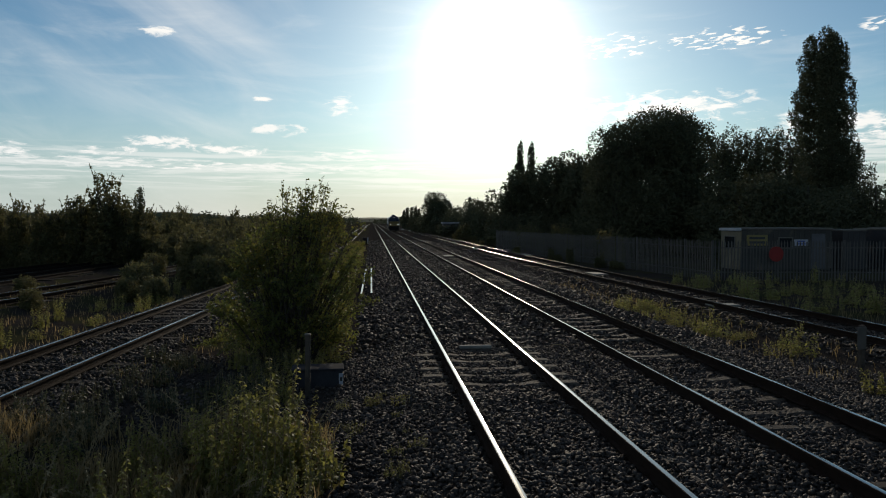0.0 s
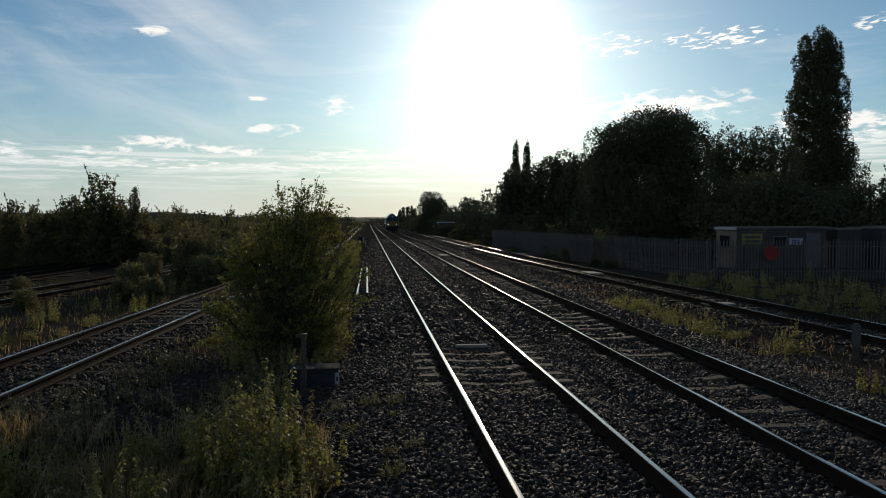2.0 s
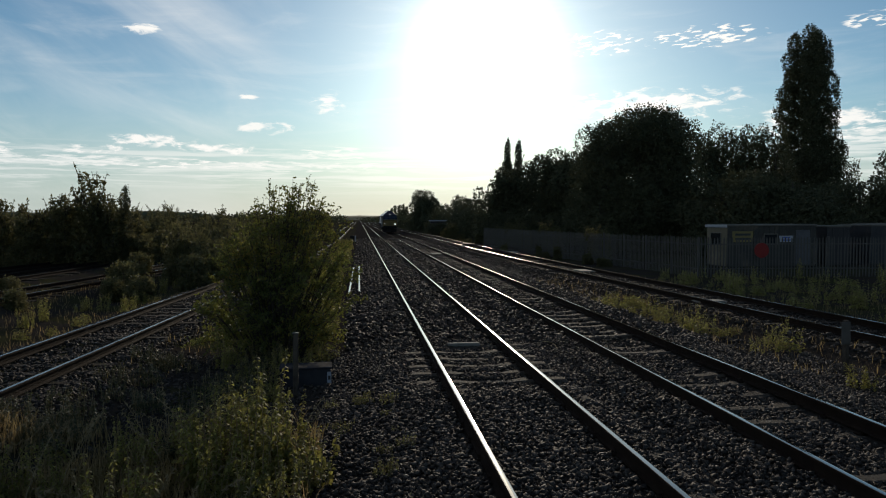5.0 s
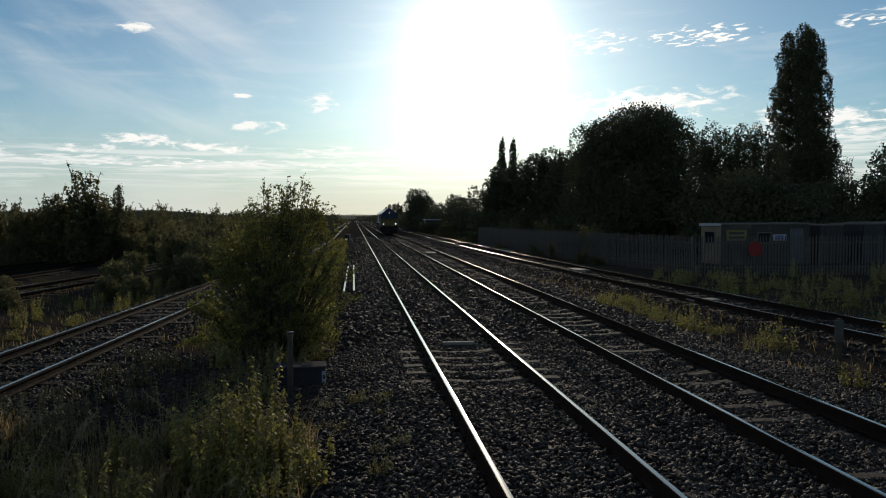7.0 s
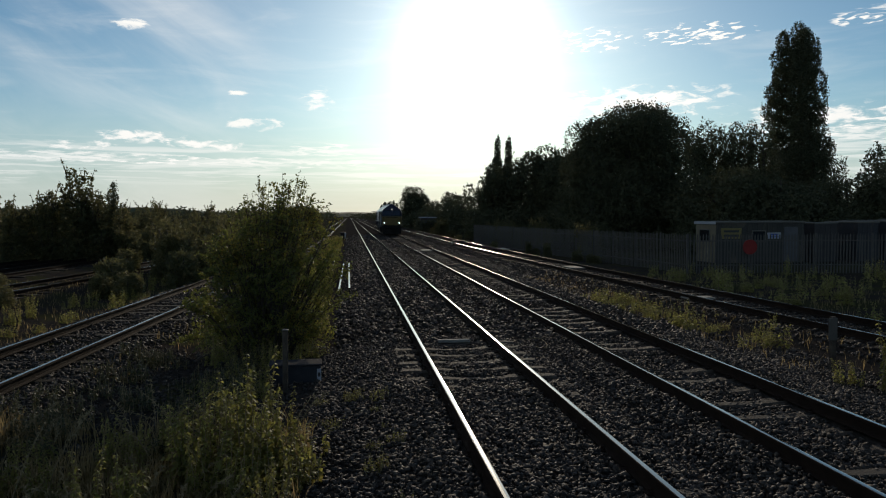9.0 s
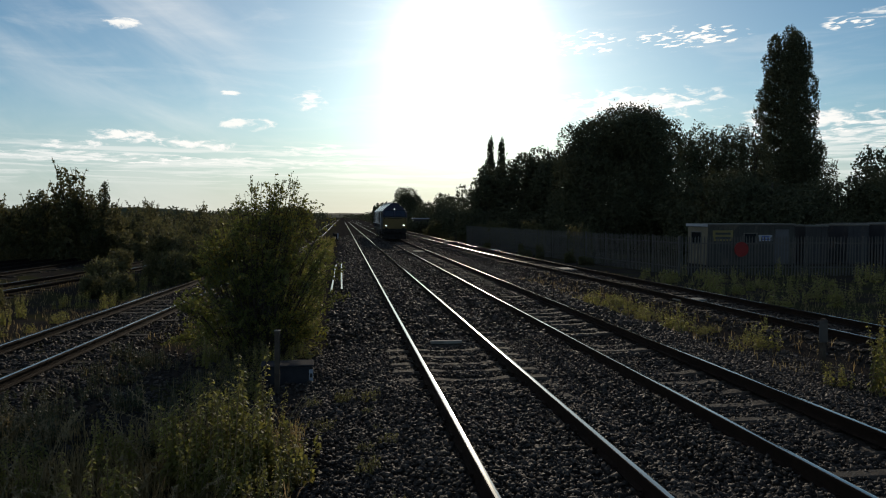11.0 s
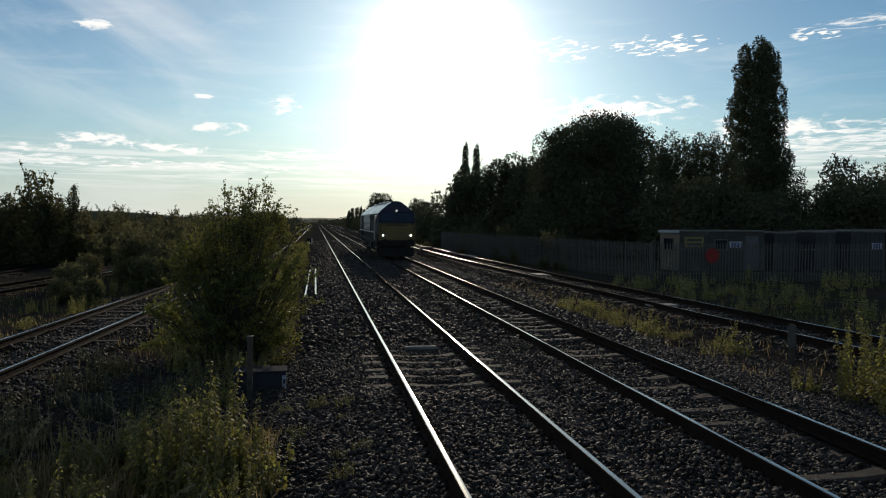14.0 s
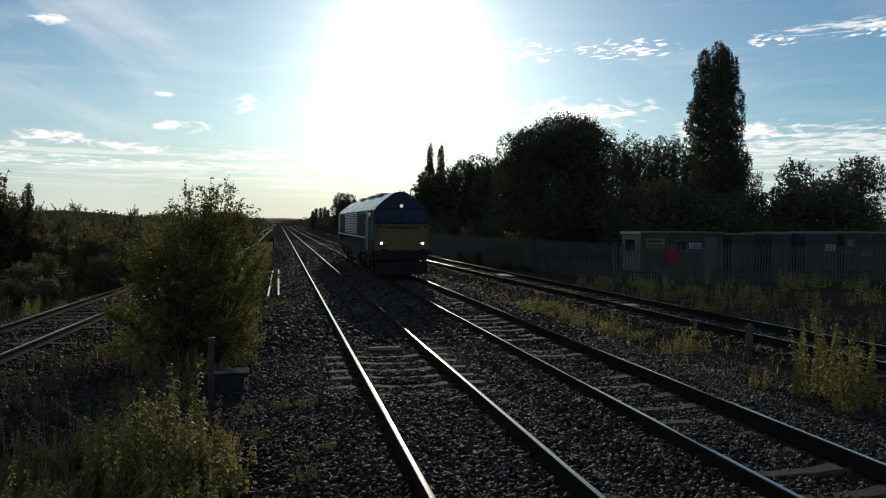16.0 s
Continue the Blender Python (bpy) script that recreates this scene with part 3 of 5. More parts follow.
def build_trees():
    dark = "broad dark green tree with a dense rounded crown"
    big_tree(1, 23.3, 60, 11.75, 6.0, dark, count=100000, n=60, twigs=10, trunk=0.4, size=0.21)
    big_tree(21, 19.9, 59, 10.1, 2.6, "leafy flank tree beside a broad dark tree", count=16000, n=24, twigs=6, size=0.2)
    big_tree(22, 26.4, 60, 10.9, 3.2, "leafy flank tree beside a broad dark tree", count=18000, n=24, twigs=6, size=0.2)
    big_tree(2, 21.6, 85, 10.6, 4.9, dark, count=34000, n=30, size=0.29)
    big_tree(3, 16.9, 86, 8.6, 2.2, "slender dark green tree with ragged crown", count=9000, n=18)
    big_tree(15, 24.9, 80, 10.2, 4.4, dark, count=20000)
    for x, s in ((26.5, 4), (28.6, 5)):
        big_tree(s, x, 130, 15.0, 1.0, "far narrow poplar with upright branches", "poplar", 1.0, 9000, 0.33, n=26, trunk=0.2, twigs=4, name="poplar_tree", group="narrow poplars")
    for x, w, top, s in ((35.6, 3.0, 11.8, 6), (39.5, 3.2, 12.2, 7), (42.8, 3.0, 12.4, 8)):
        big_tree(s, x, 72, top, w, "ragged dark tree with light gaps in its crown", z0=0.0, count=20000, n=26, size=0.25, twigs=12, group="ragged trees")
    big_tree(9, 50.7, 78, 23.3, 3.6, "tall dark green poplar with a columnar crown", "poplar", 1.0, 115000, 0.235, n=60, trunk=0.5, twigs=0, name="poplar_tree")
    big_tree(10, 52.3, 76, 11.3, 3.0, "ragged tree at the foot of a tall poplar", count=14000, size=0.22)
    for x, w, s in ((28.2, 4.6, 11), (33.0, 4.8, 12), (38.5, 5.0, 13), (44.0, 5.0, 16)):
        big_tree(s, x, 53, 6.0, w, "dense dark green thicket tree behind a fence", count=24000, z0=-0.3, size=0.25, n=24, twigs=8, group="thicket trees")
    big_tree(17, 50.6, 62, 8.9, 4.0, dark, count=9000)
    big_tree(18, 57.0, 63, 9.8, 4.2, "dark tree with upright twiggy top", count=9000, twigs=40)
    big_tree(19, 14.3, 160, 8.9, 4.1, "far round-headed tree beside the line", twigs=0, n=40, count=34000, size=0.26)
    for i, (x, top) in enumerate(((11.4, 6.2), (12.6, 7.0), (14.2, 7.2), (15.6, 7.5), (16.7, 6.7))):
        big_tree(70 + i, x, 260, top - 0.6, 0.85, "small far poplar in a row beside the line", "poplar", 0.0, 3200, 0.34, n=16, trunk=0.12, twigs=0, name="poplar_tree", group="far poplar row")
    big_tree(20, 16.2, 120, 6.3, 1.3, "small tree with thin pale foliage", count=900, size=0.25, n=10, trunk=0.1)
    rng = random.Random(40)
    far = [tree_meshes(60 + k, 2.6, 5.4, -0.3, 3600, 0.28, M["leaf_dark"], "round", 18, 0.15, 4) for k in range(3)]
    for i in range(17):
        y = 92 + i * 9.0 + rng.uniform(-3, 3)
        k = rng.uniform(1.0, 1.3) if y < 140 else rng.uniform(0.62, 0.8)
        x = float(np.interp(y, [90, 125, 190, 260], [17.2, 15.6, 12.8, 14.0])) + rng.uniform(-0.8, 1.2)
        plant("hedgerow_tree", pose(x, y, -0.42, rz=rng.uniform(0, 360)) @ Matrix.Diagonal((1.05, 1.05, k, 1)), far[i % 3], "low dark hedgerow tree beside the line", "tree", "hedgerow trees")
    for i in range(18):
        y = 105 + i * 12.0 + rng.uniform(-3, 3)
        plant("hedgerow_tree", pose(-8.5 - (y - 105) * 0.02 + rng.uniform(-1.5, 0.6), y, -0.42, rz=rng.uniform(0, 360)) @ Matrix.Diagonal((1.0, 1.0, rng.uniform(0.65, 0.9), 1)), far[i % 3], "low dark hedgerow tree beside the line", "tree", "hedgerow trees")
    for x in (12.4, 14.0, 15.4):
        plant("understorey_bush", pose(x, 125, -0.42, rz=x * 40) @ Matrix.Diagonal((0.7, 0.7, 0.42, 1)), far[int(x) % 3], "dark low bush in front of a far shed", "bush", "undergrowth bushes")
    for i in range(16):
        x, y = 15.0 + i * 1.9, 84 - i * 2.2 + rng.uniform(-2, 2)
        plant("understorey_bush", pose(x, y, -0.42, rz=rng.uniform(0, 360)) @ Matrix.Diagonal((0.9, 0.9, rng.uniform(0.6, 0.8), 1)), far[i % 3], "dark undergrowth bush below tall trees", "bush", "undergrowth bushes")


def build_scrub():
    rng = random.Random(12)
    kinds = [tree_meshes(80 + k, w, top, -0.2, int(c * 1.15), 0.155, M["leaf_scrub"], "round", n, 0.05, tw, 0.08)
             for k, (w, top, c, n, tw) in enumerate(((1.3, 2.9, 3500, 12, 36), (1.7, 2.5, 4200, 14, 30), (0.9, 3.6, 2800, 10, 46), (2.0, 3.1, 4800, 16, 40), (1.0, 1.9, 3000, 10, 20)))]
    label = ["green scrub birch with thin shoots", "wide green lineside bush", "slender birch sapling with feathery top", "dense green scrub thicket", "low green bush among siding tracks"]

    def put(x, y, k, s):
        plant("scrub_bush", pose(x, y, float(ground_z(x, y)) - 0.05, rz=rng.uniform(0, 360)) @ Matrix.Diagonal((s, s, s * rng.uniform(0.9, 1.1), 1)), kinds[k], label[k], "bush", "lineside scrub")
    # belt beyond the far yard track
    for i in range(56):
        y = rng.uniform(43, 90)
        x = float(yard_far(y)) - 2.2 - 24 * rng.random() ** 1.4
        put(x, y, rng.choice((0, 1, 3, 2, 3)), rng.uniform(0.82, 1.05) * (1 + (y - 44) / 190))
    # taller saplings that stand over the belt
    for x, y, k, s in ((-16.0, 46.0, 2, 1.34), (-15.5, 46.6, 2, 1.12), (-14.7, 46.0, 2, 1.24), (-17.5, 46.2, 2, 1.2), (-18.2, 46.8, 0, 1.25), (-19.6, 46.0, 2, 1.06), (-16.8, 47.2, 3, 1.15), (-21.1, 46.4, 2, 1.04), (-22.6, 47.0, 2, 1.1), (-11.0, 60.0, 2, 0.98)):
        put(x, y, k, s)
    big_tree(34, -14.0, 46.3, 4.1, 0.42, "small dark conifer among birch saplings", "poplar", 0.2, 1600, 0.13, n=14, trunk=0.06, twigs=0, name="conifer")
    # between the siding and the yard tracks
    for i in range(46):
        y = rng.uniform(30, 96)
        q = rng.uniform(0.3, 0.72) if y > 44 else rng.uniform(0.3, 0.5)
        x = float(siding_left(y)) * (1 - q) + float(yard_near(y)) * q
        put(x, y, rng.choice((0, 1, 3, 4)), rng.uniform(0.66, 0.92) * (1 + (y - 34) / 160))
    for x, y, k, s in ((-8.6, 27, 4, 0.55), (-9.3, 31, 4, 0.8), (-8.0, 34, 0, 0.75), (-7.2, 38, 1, 0.9), (-6.6, 30.5, 4, 0.85), (-10.3, 36, 4, 0.7), (-10.6, 24, 4, 0.45), (-12.6, 23.5, 4, 0.42), (-7.6, 26.5, 4, 0.6), (-6.4, 33.0, 3, 0.7), (-8.9, 29.0, 4, 0.75), (-5.9, 36.0, 3, 0.8), (-13.4, 30.0, 4, 0.5)):
        put(x, y, k, s)
    # between the two yard tracks and beyond the bushes
    for i in range(26):
        y = rng.uniform(46, 90)
        q = rng.uniform(0.2, 0.8)
        put(float(yard_near(y)) * (1 - q) + float(yard_far(y)) * q, y, rng.choice((0, 1, 3)), rng.uniform(0.8, 1.1))
    # young growth along the palisade fence
    for i in range(26):
        y = rng.uniform(36, 104)
        x = float(np.interp(y, [33, 52, 74, 112], [16.0, 14.0, 12.5, 11.1])) + (rng.uniform(-1.0, -0.5) if i % 2 else rng.uniform(0.8, 1.6))
        put(x, y, rng.choice((4, 4, 0)), rng.uniform(0.22, 0.42) if i % 2 else rng.uniform(0.5, 1.1))
    big_tree(33, -45.4, 150, 8.2, 0.9, "far narrow conifer above scrub", "poplar", 0.3, 2200, 0.3, n=12, trunk=0.15, twigs=0)


def build_main_bush():
    rng = np.random.default_rng(7)
    r = random.Random(7)
    ob = empty("birch_bush", pose(-1.78, 15.9, -0.42) @ Matrix.Diagonal((0.96, 0.96, 0.97, 1)), "large green bush with yellowing leaves beside the track", "bush")
    core = [(0.05, 0.1, 0.85, 0.95, 0.7, 0.9), (0.8, 0, 0.5, 0.8, 0.7, 0.6), (-0.8, 0.1, 0.55, 0.85, 0.7, 0.62), (0.15, 0.1, 1.55, 0.62, 0.5, 0.7)]
    pos = [crown_positions(rng, core, 9000, 0.6)]
    g = Geo()

    def spray(b, e, count, spread):
        """Leaves set one by one along a twig that droops at its tip."""
        t = np.sort(rng.uniform(0.12, 1.0, count))[:, None]
        B, E = np.array(b), np.array(e)
        path = B + (E - B) * t
        path[:, 2] += 0.05 * np.sin(t[:, 0] * math.pi)
        pos.append(path + rng.normal(0, 1, (count, 3)) * spread)

    for k in range(250):
        q = r.random() ** 0.75
        half = float(np.interp(q, [0, 0.3, 0.5, 0.7, 0.88, 1.0], [1.95, 2.05, 1.8, 1.4, 1.0, 0.5]))
        a = r.uniform(0, math.tau)
        out = math.sqrt(r.uniform(0.2, 1.0))
        e = Vector((math.cos(a) * half * out + 0.5 * q, math.sin(a) * half * out * 0.75, 0.10 + q * 3.6 + r.uniform(-0.15, 0.30)))
        b = Vector((e.x * 0.25 + r.uniform(-0.2, 0.2), e.y * 0.25, max(-0.1, e.z * 0.2 - 0.3)))
        m = b.lerp(e, 0.55) + Vector((0, 0, 0.12 + 0.12 * out))
        g.tube([b, m, e], [0.016, 0.010, 0.003], 5)
        spray(m, e, 26 if q < 0.72 else 20, 0.035)
        for _ in range(7 if q < 0.72 else 5):
            f = r.uniform(0.1, 0.95)
            s0 = m.lerp(e, f)
            ln = r.uniform(0.22, 0.48) * (1.15 - 0.5 * f)
            d = Vector((r.gauss(0, 1), r.gauss(0, 1), r.gauss(0.35, 0.5))).normalized()
            s1 = s0 + d * ln
            g.tube([s0, s0.lerp(s1, 0.5) + Vector((0, 0, 0.02)), s1], [0.005, 0.004, 0.002], 3)
            spray(s0, s1, r.randint(9, 16) if q < 0.72 else r.randint(7, 12), 0.024)
    part("stem", g, M["bark"], ob)
    pos = np.concatenate(pos)
    pos = pos[pos[:, 2] > -0.05]
    part("foliage", leaves("foliage", pos, 0.072, rng, M["leaf_bush"]), None, ob)


def weed_meshes(seed, stems, height, spread, leaf, mat, pairs=9):
    """Upright stems with drooping pointed leaves in pairs."""
    r, nr = random.Random(seed), np.random.default_rng(seed)
    g = Geo()
    verts = []
    for _ in range(stems):
        a, h = r.uniform(0, math.tau), height * r.uniform(0.55, 1.0)
        b = Vector((math.cos(a) * spread * r.random(), math.sin(a) * spread * r.random(), -0.05))
        e = b + Vector((r.gauss(0, 0.13) * h, r.gauss(0, 0.13) * h, h))
        m = b.lerp(e, 0.5) + Vector((r.gauss(0, 0.02), r.gauss(0, 0.02), 0))
        g.tube([b, m, e], [0.008, 0.006, 0.003], 4)
        for k in range(pairs):
            q = 0.15 + 0.85 * (k + r.random() * 0.5) / pairs
            c = b.lerp(m, q * 2) if q < 0.5 else m.lerp(e, min(1, q * 2 - 1))
            turn = r.uniform(0, math.tau)
            for s in (0, math.pi):
                ln = leaf * (1.15 - 0.6 * q) * r.uniform(0.7, 1.2)
                turn += r.uniform(-0.5, 0.5)
                d = Vector((math.cos(turn + s) * 0.8, math.sin(turn + s) * 0.8, r.uniform(-0.45, 0.45)))
                side = Vector((-d.y, d.x, r.uniform(-0.4, 0.4))).normalized() * ln * 0.27
                p1 = c + d * ln * 0.5
                p2 = c + d * ln * 0.95 + Vector((0, 0, -ln * 0.35))
                verts.append((c, p1 + side, p2, p1 - side, p1 + Vector((0, 0, -ln * 0.05))))
    me = quads_mesh("leaves", np.array([[tuple(p) for p in v] for v in verts]), 5, [(0, 4, 1), (1, 4, 2), (2, 4, 3), (3, 4, 0)], mat)
    return g.data("stem", M["straw"]), me


def build_weeds():
    r = random.Random(21)
    kinds = [weed_meshes(100, 9, 0.95, 0.36, 0.115, M["leaf_weed"], 18), weed_meshes(101, 9, 0.7, 0.30, 0.11, M["leaf_weed"], 14), weed_meshes(102, 14, 0.55, 0.32, 0.14, M["leaf_weed"], 6),
             weed_meshes(103, 7, 1.2, 0.28, 0.105, M["leaf_weed"], 26), weed_meshes(104, 16, 0.35, 0.25, 0.06, M["leaf_weed"], 6), weed_meshes(105, 9, 0.8, 0.36, 0.11, M["leaf_weed"], 15),
             weed_meshes(106, 6, 1.05, 0.30, 0.15, M["leaf_weed"], 9), weed_meshes(107, 7, 0.7, 0.36, 0.13, M["leaf_weed"], 7)]

    heap = []

    def put(x, y, k, s, label, group):
        if y > 13 and group in ("fence weeds", "siding weeds", "weeds between tracks"):
            heap.append((k, pose(x, y, float(ground_z(x, y)) - 0.01, rz=r.uniform(0, 360)) @ Matrix.Scale(s, 4)))
            return
        ob = empty("weed_plant", pose(x, y, float(ground_z(x, y)) - 0.01, rz=r.uniform(0, 360)) @ Matrix.Scale(s, 4), label, "weed", group)
        part("stem", kinds[k][0], None, ob)
        part("leaves", kinds[k][1], None, ob)
    tall = "leafy green nettle clump on the verge"
    for x, y, k, s in ((-1.05, 8.5, 3, 1.2), (-1.25, 8.2, 3, 1.08), (-0.95, 8.1, 0, 1.2), (-1.4, 8.7, 0, 1.2), (-1.75, 8.0, 0, 1.1), (-1.2, 7.8, 5, 1.2), (-1.55, 8.4, 5, 1.25), (-0.75, 8.0, 1, 1.05), (-0.6, 8.5, 1, 1.0), (-0.5, 7.7, 2, 1.0), (-1.1, 7.2, 0, 0.85), (-1.5, 7.4, 3, 0.75), (-0.8, 7.0, 1, 0.85)):
        put(x, y, k, s, tall, "verge nettles")
    for _ in range(50):
        y = r.uniform(4.9, 9.5)
        x = r.uniform(-5.6, -0.75 - (0.25 if y < 6 else 0))
        put(x, y, r.choice((0, 1, 2, 5, 3)), r.uniform(0.55, 0.95) * (0.75 if x < -2.2 and y > 6.8 else 1), "green weeds in rough verge grass", "verge weeds")
    for _ in range(12):
        put(r.uniform(-5.4, -3.5), r.uniform(6.6, 8.6), r.choice((0, 1, 5)), r.uniform(0.9, 1.2), tall, "verge nettles")
    # low plants whose leaves are coloured dark for the shade beside the bush
    bramble = [weed_meshes(120 + k, 16, 0.55, 0.55, 0.11, M["leaf_bramble_shaded"], 9) for k in range(3)]
    for _ in range(46):
        y = r.uniform(8.6, 15.5)
        x = r.uniform(float(siding_left(y)) + 1.35, -1.25)
        ob = empty("bramble_clump", pose(x, y, float(ground_z(x, y)) - 0.01, rz=r.uniform(0, 360)) @ Matrix.Scale(r.uniform(0.5, 1.0), 4), "low bramble beside a bush, shade put into its leaf colour", "bramble", "brambles beside siding")
        k = r.randrange(3)
        tagged(part("stem", bramble[k][0], None, ob), kind="stuff")
        part("leaves", bramble[k][1], None, ob)
    for _ in range(34):
        y = r.uniform(9.5, 16)
        put(r.uniform(-2.6, -1.2 if y < 13.5 else -0.6), y, r.choice((1, 2, 5, 4)), r.uniform(0.5, 0.85), "shaded weeds beside the siding", "siding weeds")
    for _ in range(20):
        put(r.uniform(-0.6, 0.55), r.uniform(5.4, 11.5), 4, r.uniform(0.35, 0.75), "small weed tuft on ballast edge", "ballast weeds")
    for _ in range(60):
        y = r.uniform(14.2, 24)
        put(8.55 + r.gauss(0, 0.42) + (19 - y) * 0.06, y, r.choice((2, 7, 4, 7)), r.uniform(0.4, 0.95), "yellow-green weeds between tracks", "weeds between tracks")
    for x, y, k, s in ((8.45, 10.5, 3, 1.15), (8.8, 10.1, 0, 0.95), (9.05, 10.6, 3, 1.3), (8.95, 9.7, 1, 0.85), (9.35, 10.1, 3, 1.1), (9.65, 10.8, 0, 1.2), (8.5, 9.6, 1, 0.7), (9.5, 11.4, 3, 1.1), (8.2, 11.2, 1, 0.8)):
        put(x, y, k, s, "tall leafy weed between tracks", "weeds between tracks")
    for _ in range(64):
        y = r.uniform(15, 34)
        x = float(siding_right(y)) + r.uniform(2.2, 6.5)
        put(x, y, r.choice((6, 7, 7, 2)), r.uniform(0.5, 1.1), "tall weeds in front of a palisade fence", "fence weeds")
    for _ in range(70):
        y = r.uniform(21, 32)
        put(r.uniform(15.5, 30), y, r.choice((6, 7, 7, 2)), r.uniform(0.5, 1.1), "tall weeds in front of a palisade fence", "fence weeds")
    for _ in range(44):
        y = r.uniform(13, 36)
        put(float(siding_left(y)) - r.uniform(1.6, 4.2), y, r.choice((0, 1, 2, 5)), r.uniform(0.5, 0.95), "rough weeds between siding tracks", "siding weeds")

    for _ in range(130):
        y = 17 + 75 * r.random() ** 1.3
        x = -0.75 - 1.7 * r.random() ** 1.3
        heap.append((r.choice((1, 2, 5)), pose(x, y, float(ground_z(x, y)) - 0.01, rz=r.uniform(0, 360)) @ Matrix.Scale(r.uniform(0.5, 0.95), 4)))
    for which, name, mat in ((1, "weed_cover", M["leaf_weed"]), (0, "weed_stalks", M["straw"])):
        vs, fs, o = [], [], 0
        for k, m in heap:
            me = kinds[k][which]
            co = np.empty(len(me.vertices) * 3)
            me.vertices.foreach_get("co", co)
            mm = np.array(m)
            vs.append(co.reshape(-1, 3) @ mm[:3, :3].T + mm[:3, 3])
            fs += [tuple(o + i for i in p.vertices) for p in me.polygons]
            o += len(me.vertices)
        me = bpy.data.meshes.new(name)
        me.from_pydata(np.concatenate(vs).tolist(), [], fs)
        me.materials.append(mat)
        tagged(new(name, me), "yellow-green weeds along the siding and the fence", "weeds", kind="stuff")


def grass_field(name, x0, x1, y0, y1, count, height, seed, label, keep=None):
    rng = np.random.default_rng(seed)
    x, y = rng.uniform(x0, x1, count), rng.uniform(y0, y1, count)
    ok = (np.abs(x) < y * 1.05 + 1.5) & (np.sin(x * 2.3 + 1.3 * np.sin(y * 1.7)) + np.sin(y * 2.9 - x) + rng.normal(0, 0.7, count) > -0.4)
    if keep is not None:
        ok &= keep(x, y)
    x, y = x[ok], y[ok]
    n = len(x)
    h = height * rng.uniform(0.35, 1.1, n)
    a = rng.uniform(0, math.tau, n)
    lean = rng.uniform(0.1, 0.9, n) * h
    w = 0.004 + 0.004 * rng.random(n)
    base = np.stack([x, y, ground_z(x, y) - 0.02], 1)
    dx, dy = np.cos(a), np.sin(a)
    zero = np.zeros(n)
    side = np.stack([-dy * w, dx * w, zero], 1)
    mid = base + np.stack([dx * lean * 0.35, dy * lean * 0.35, h * 0.6], 1)
    tip = base + np.stack([dx * lean, dy * lean, h], 1)
    v = np.stack([base - side, base + side, mid + side * 0.8, mid - side * 0.8, tip], 1)
    return tagged(new(name, quads_mesh(name, v, 5, [(0, 1, 2), (0, 2, 3), (3, 2, 4)], M["grass"])), label, "grass", kind="stuff")


# ---- locomotive ----
def paint(name, a, b, rough=0.35, metal=0.0):
    return surface(name, a, b, 1.2, rough, metal, 0.05, 40, spec=0.35, stain=(a[0] * 0.45 + 0.01, a[1] * 0.45 + 0.008, a[2] * 0.45 + 0.006))


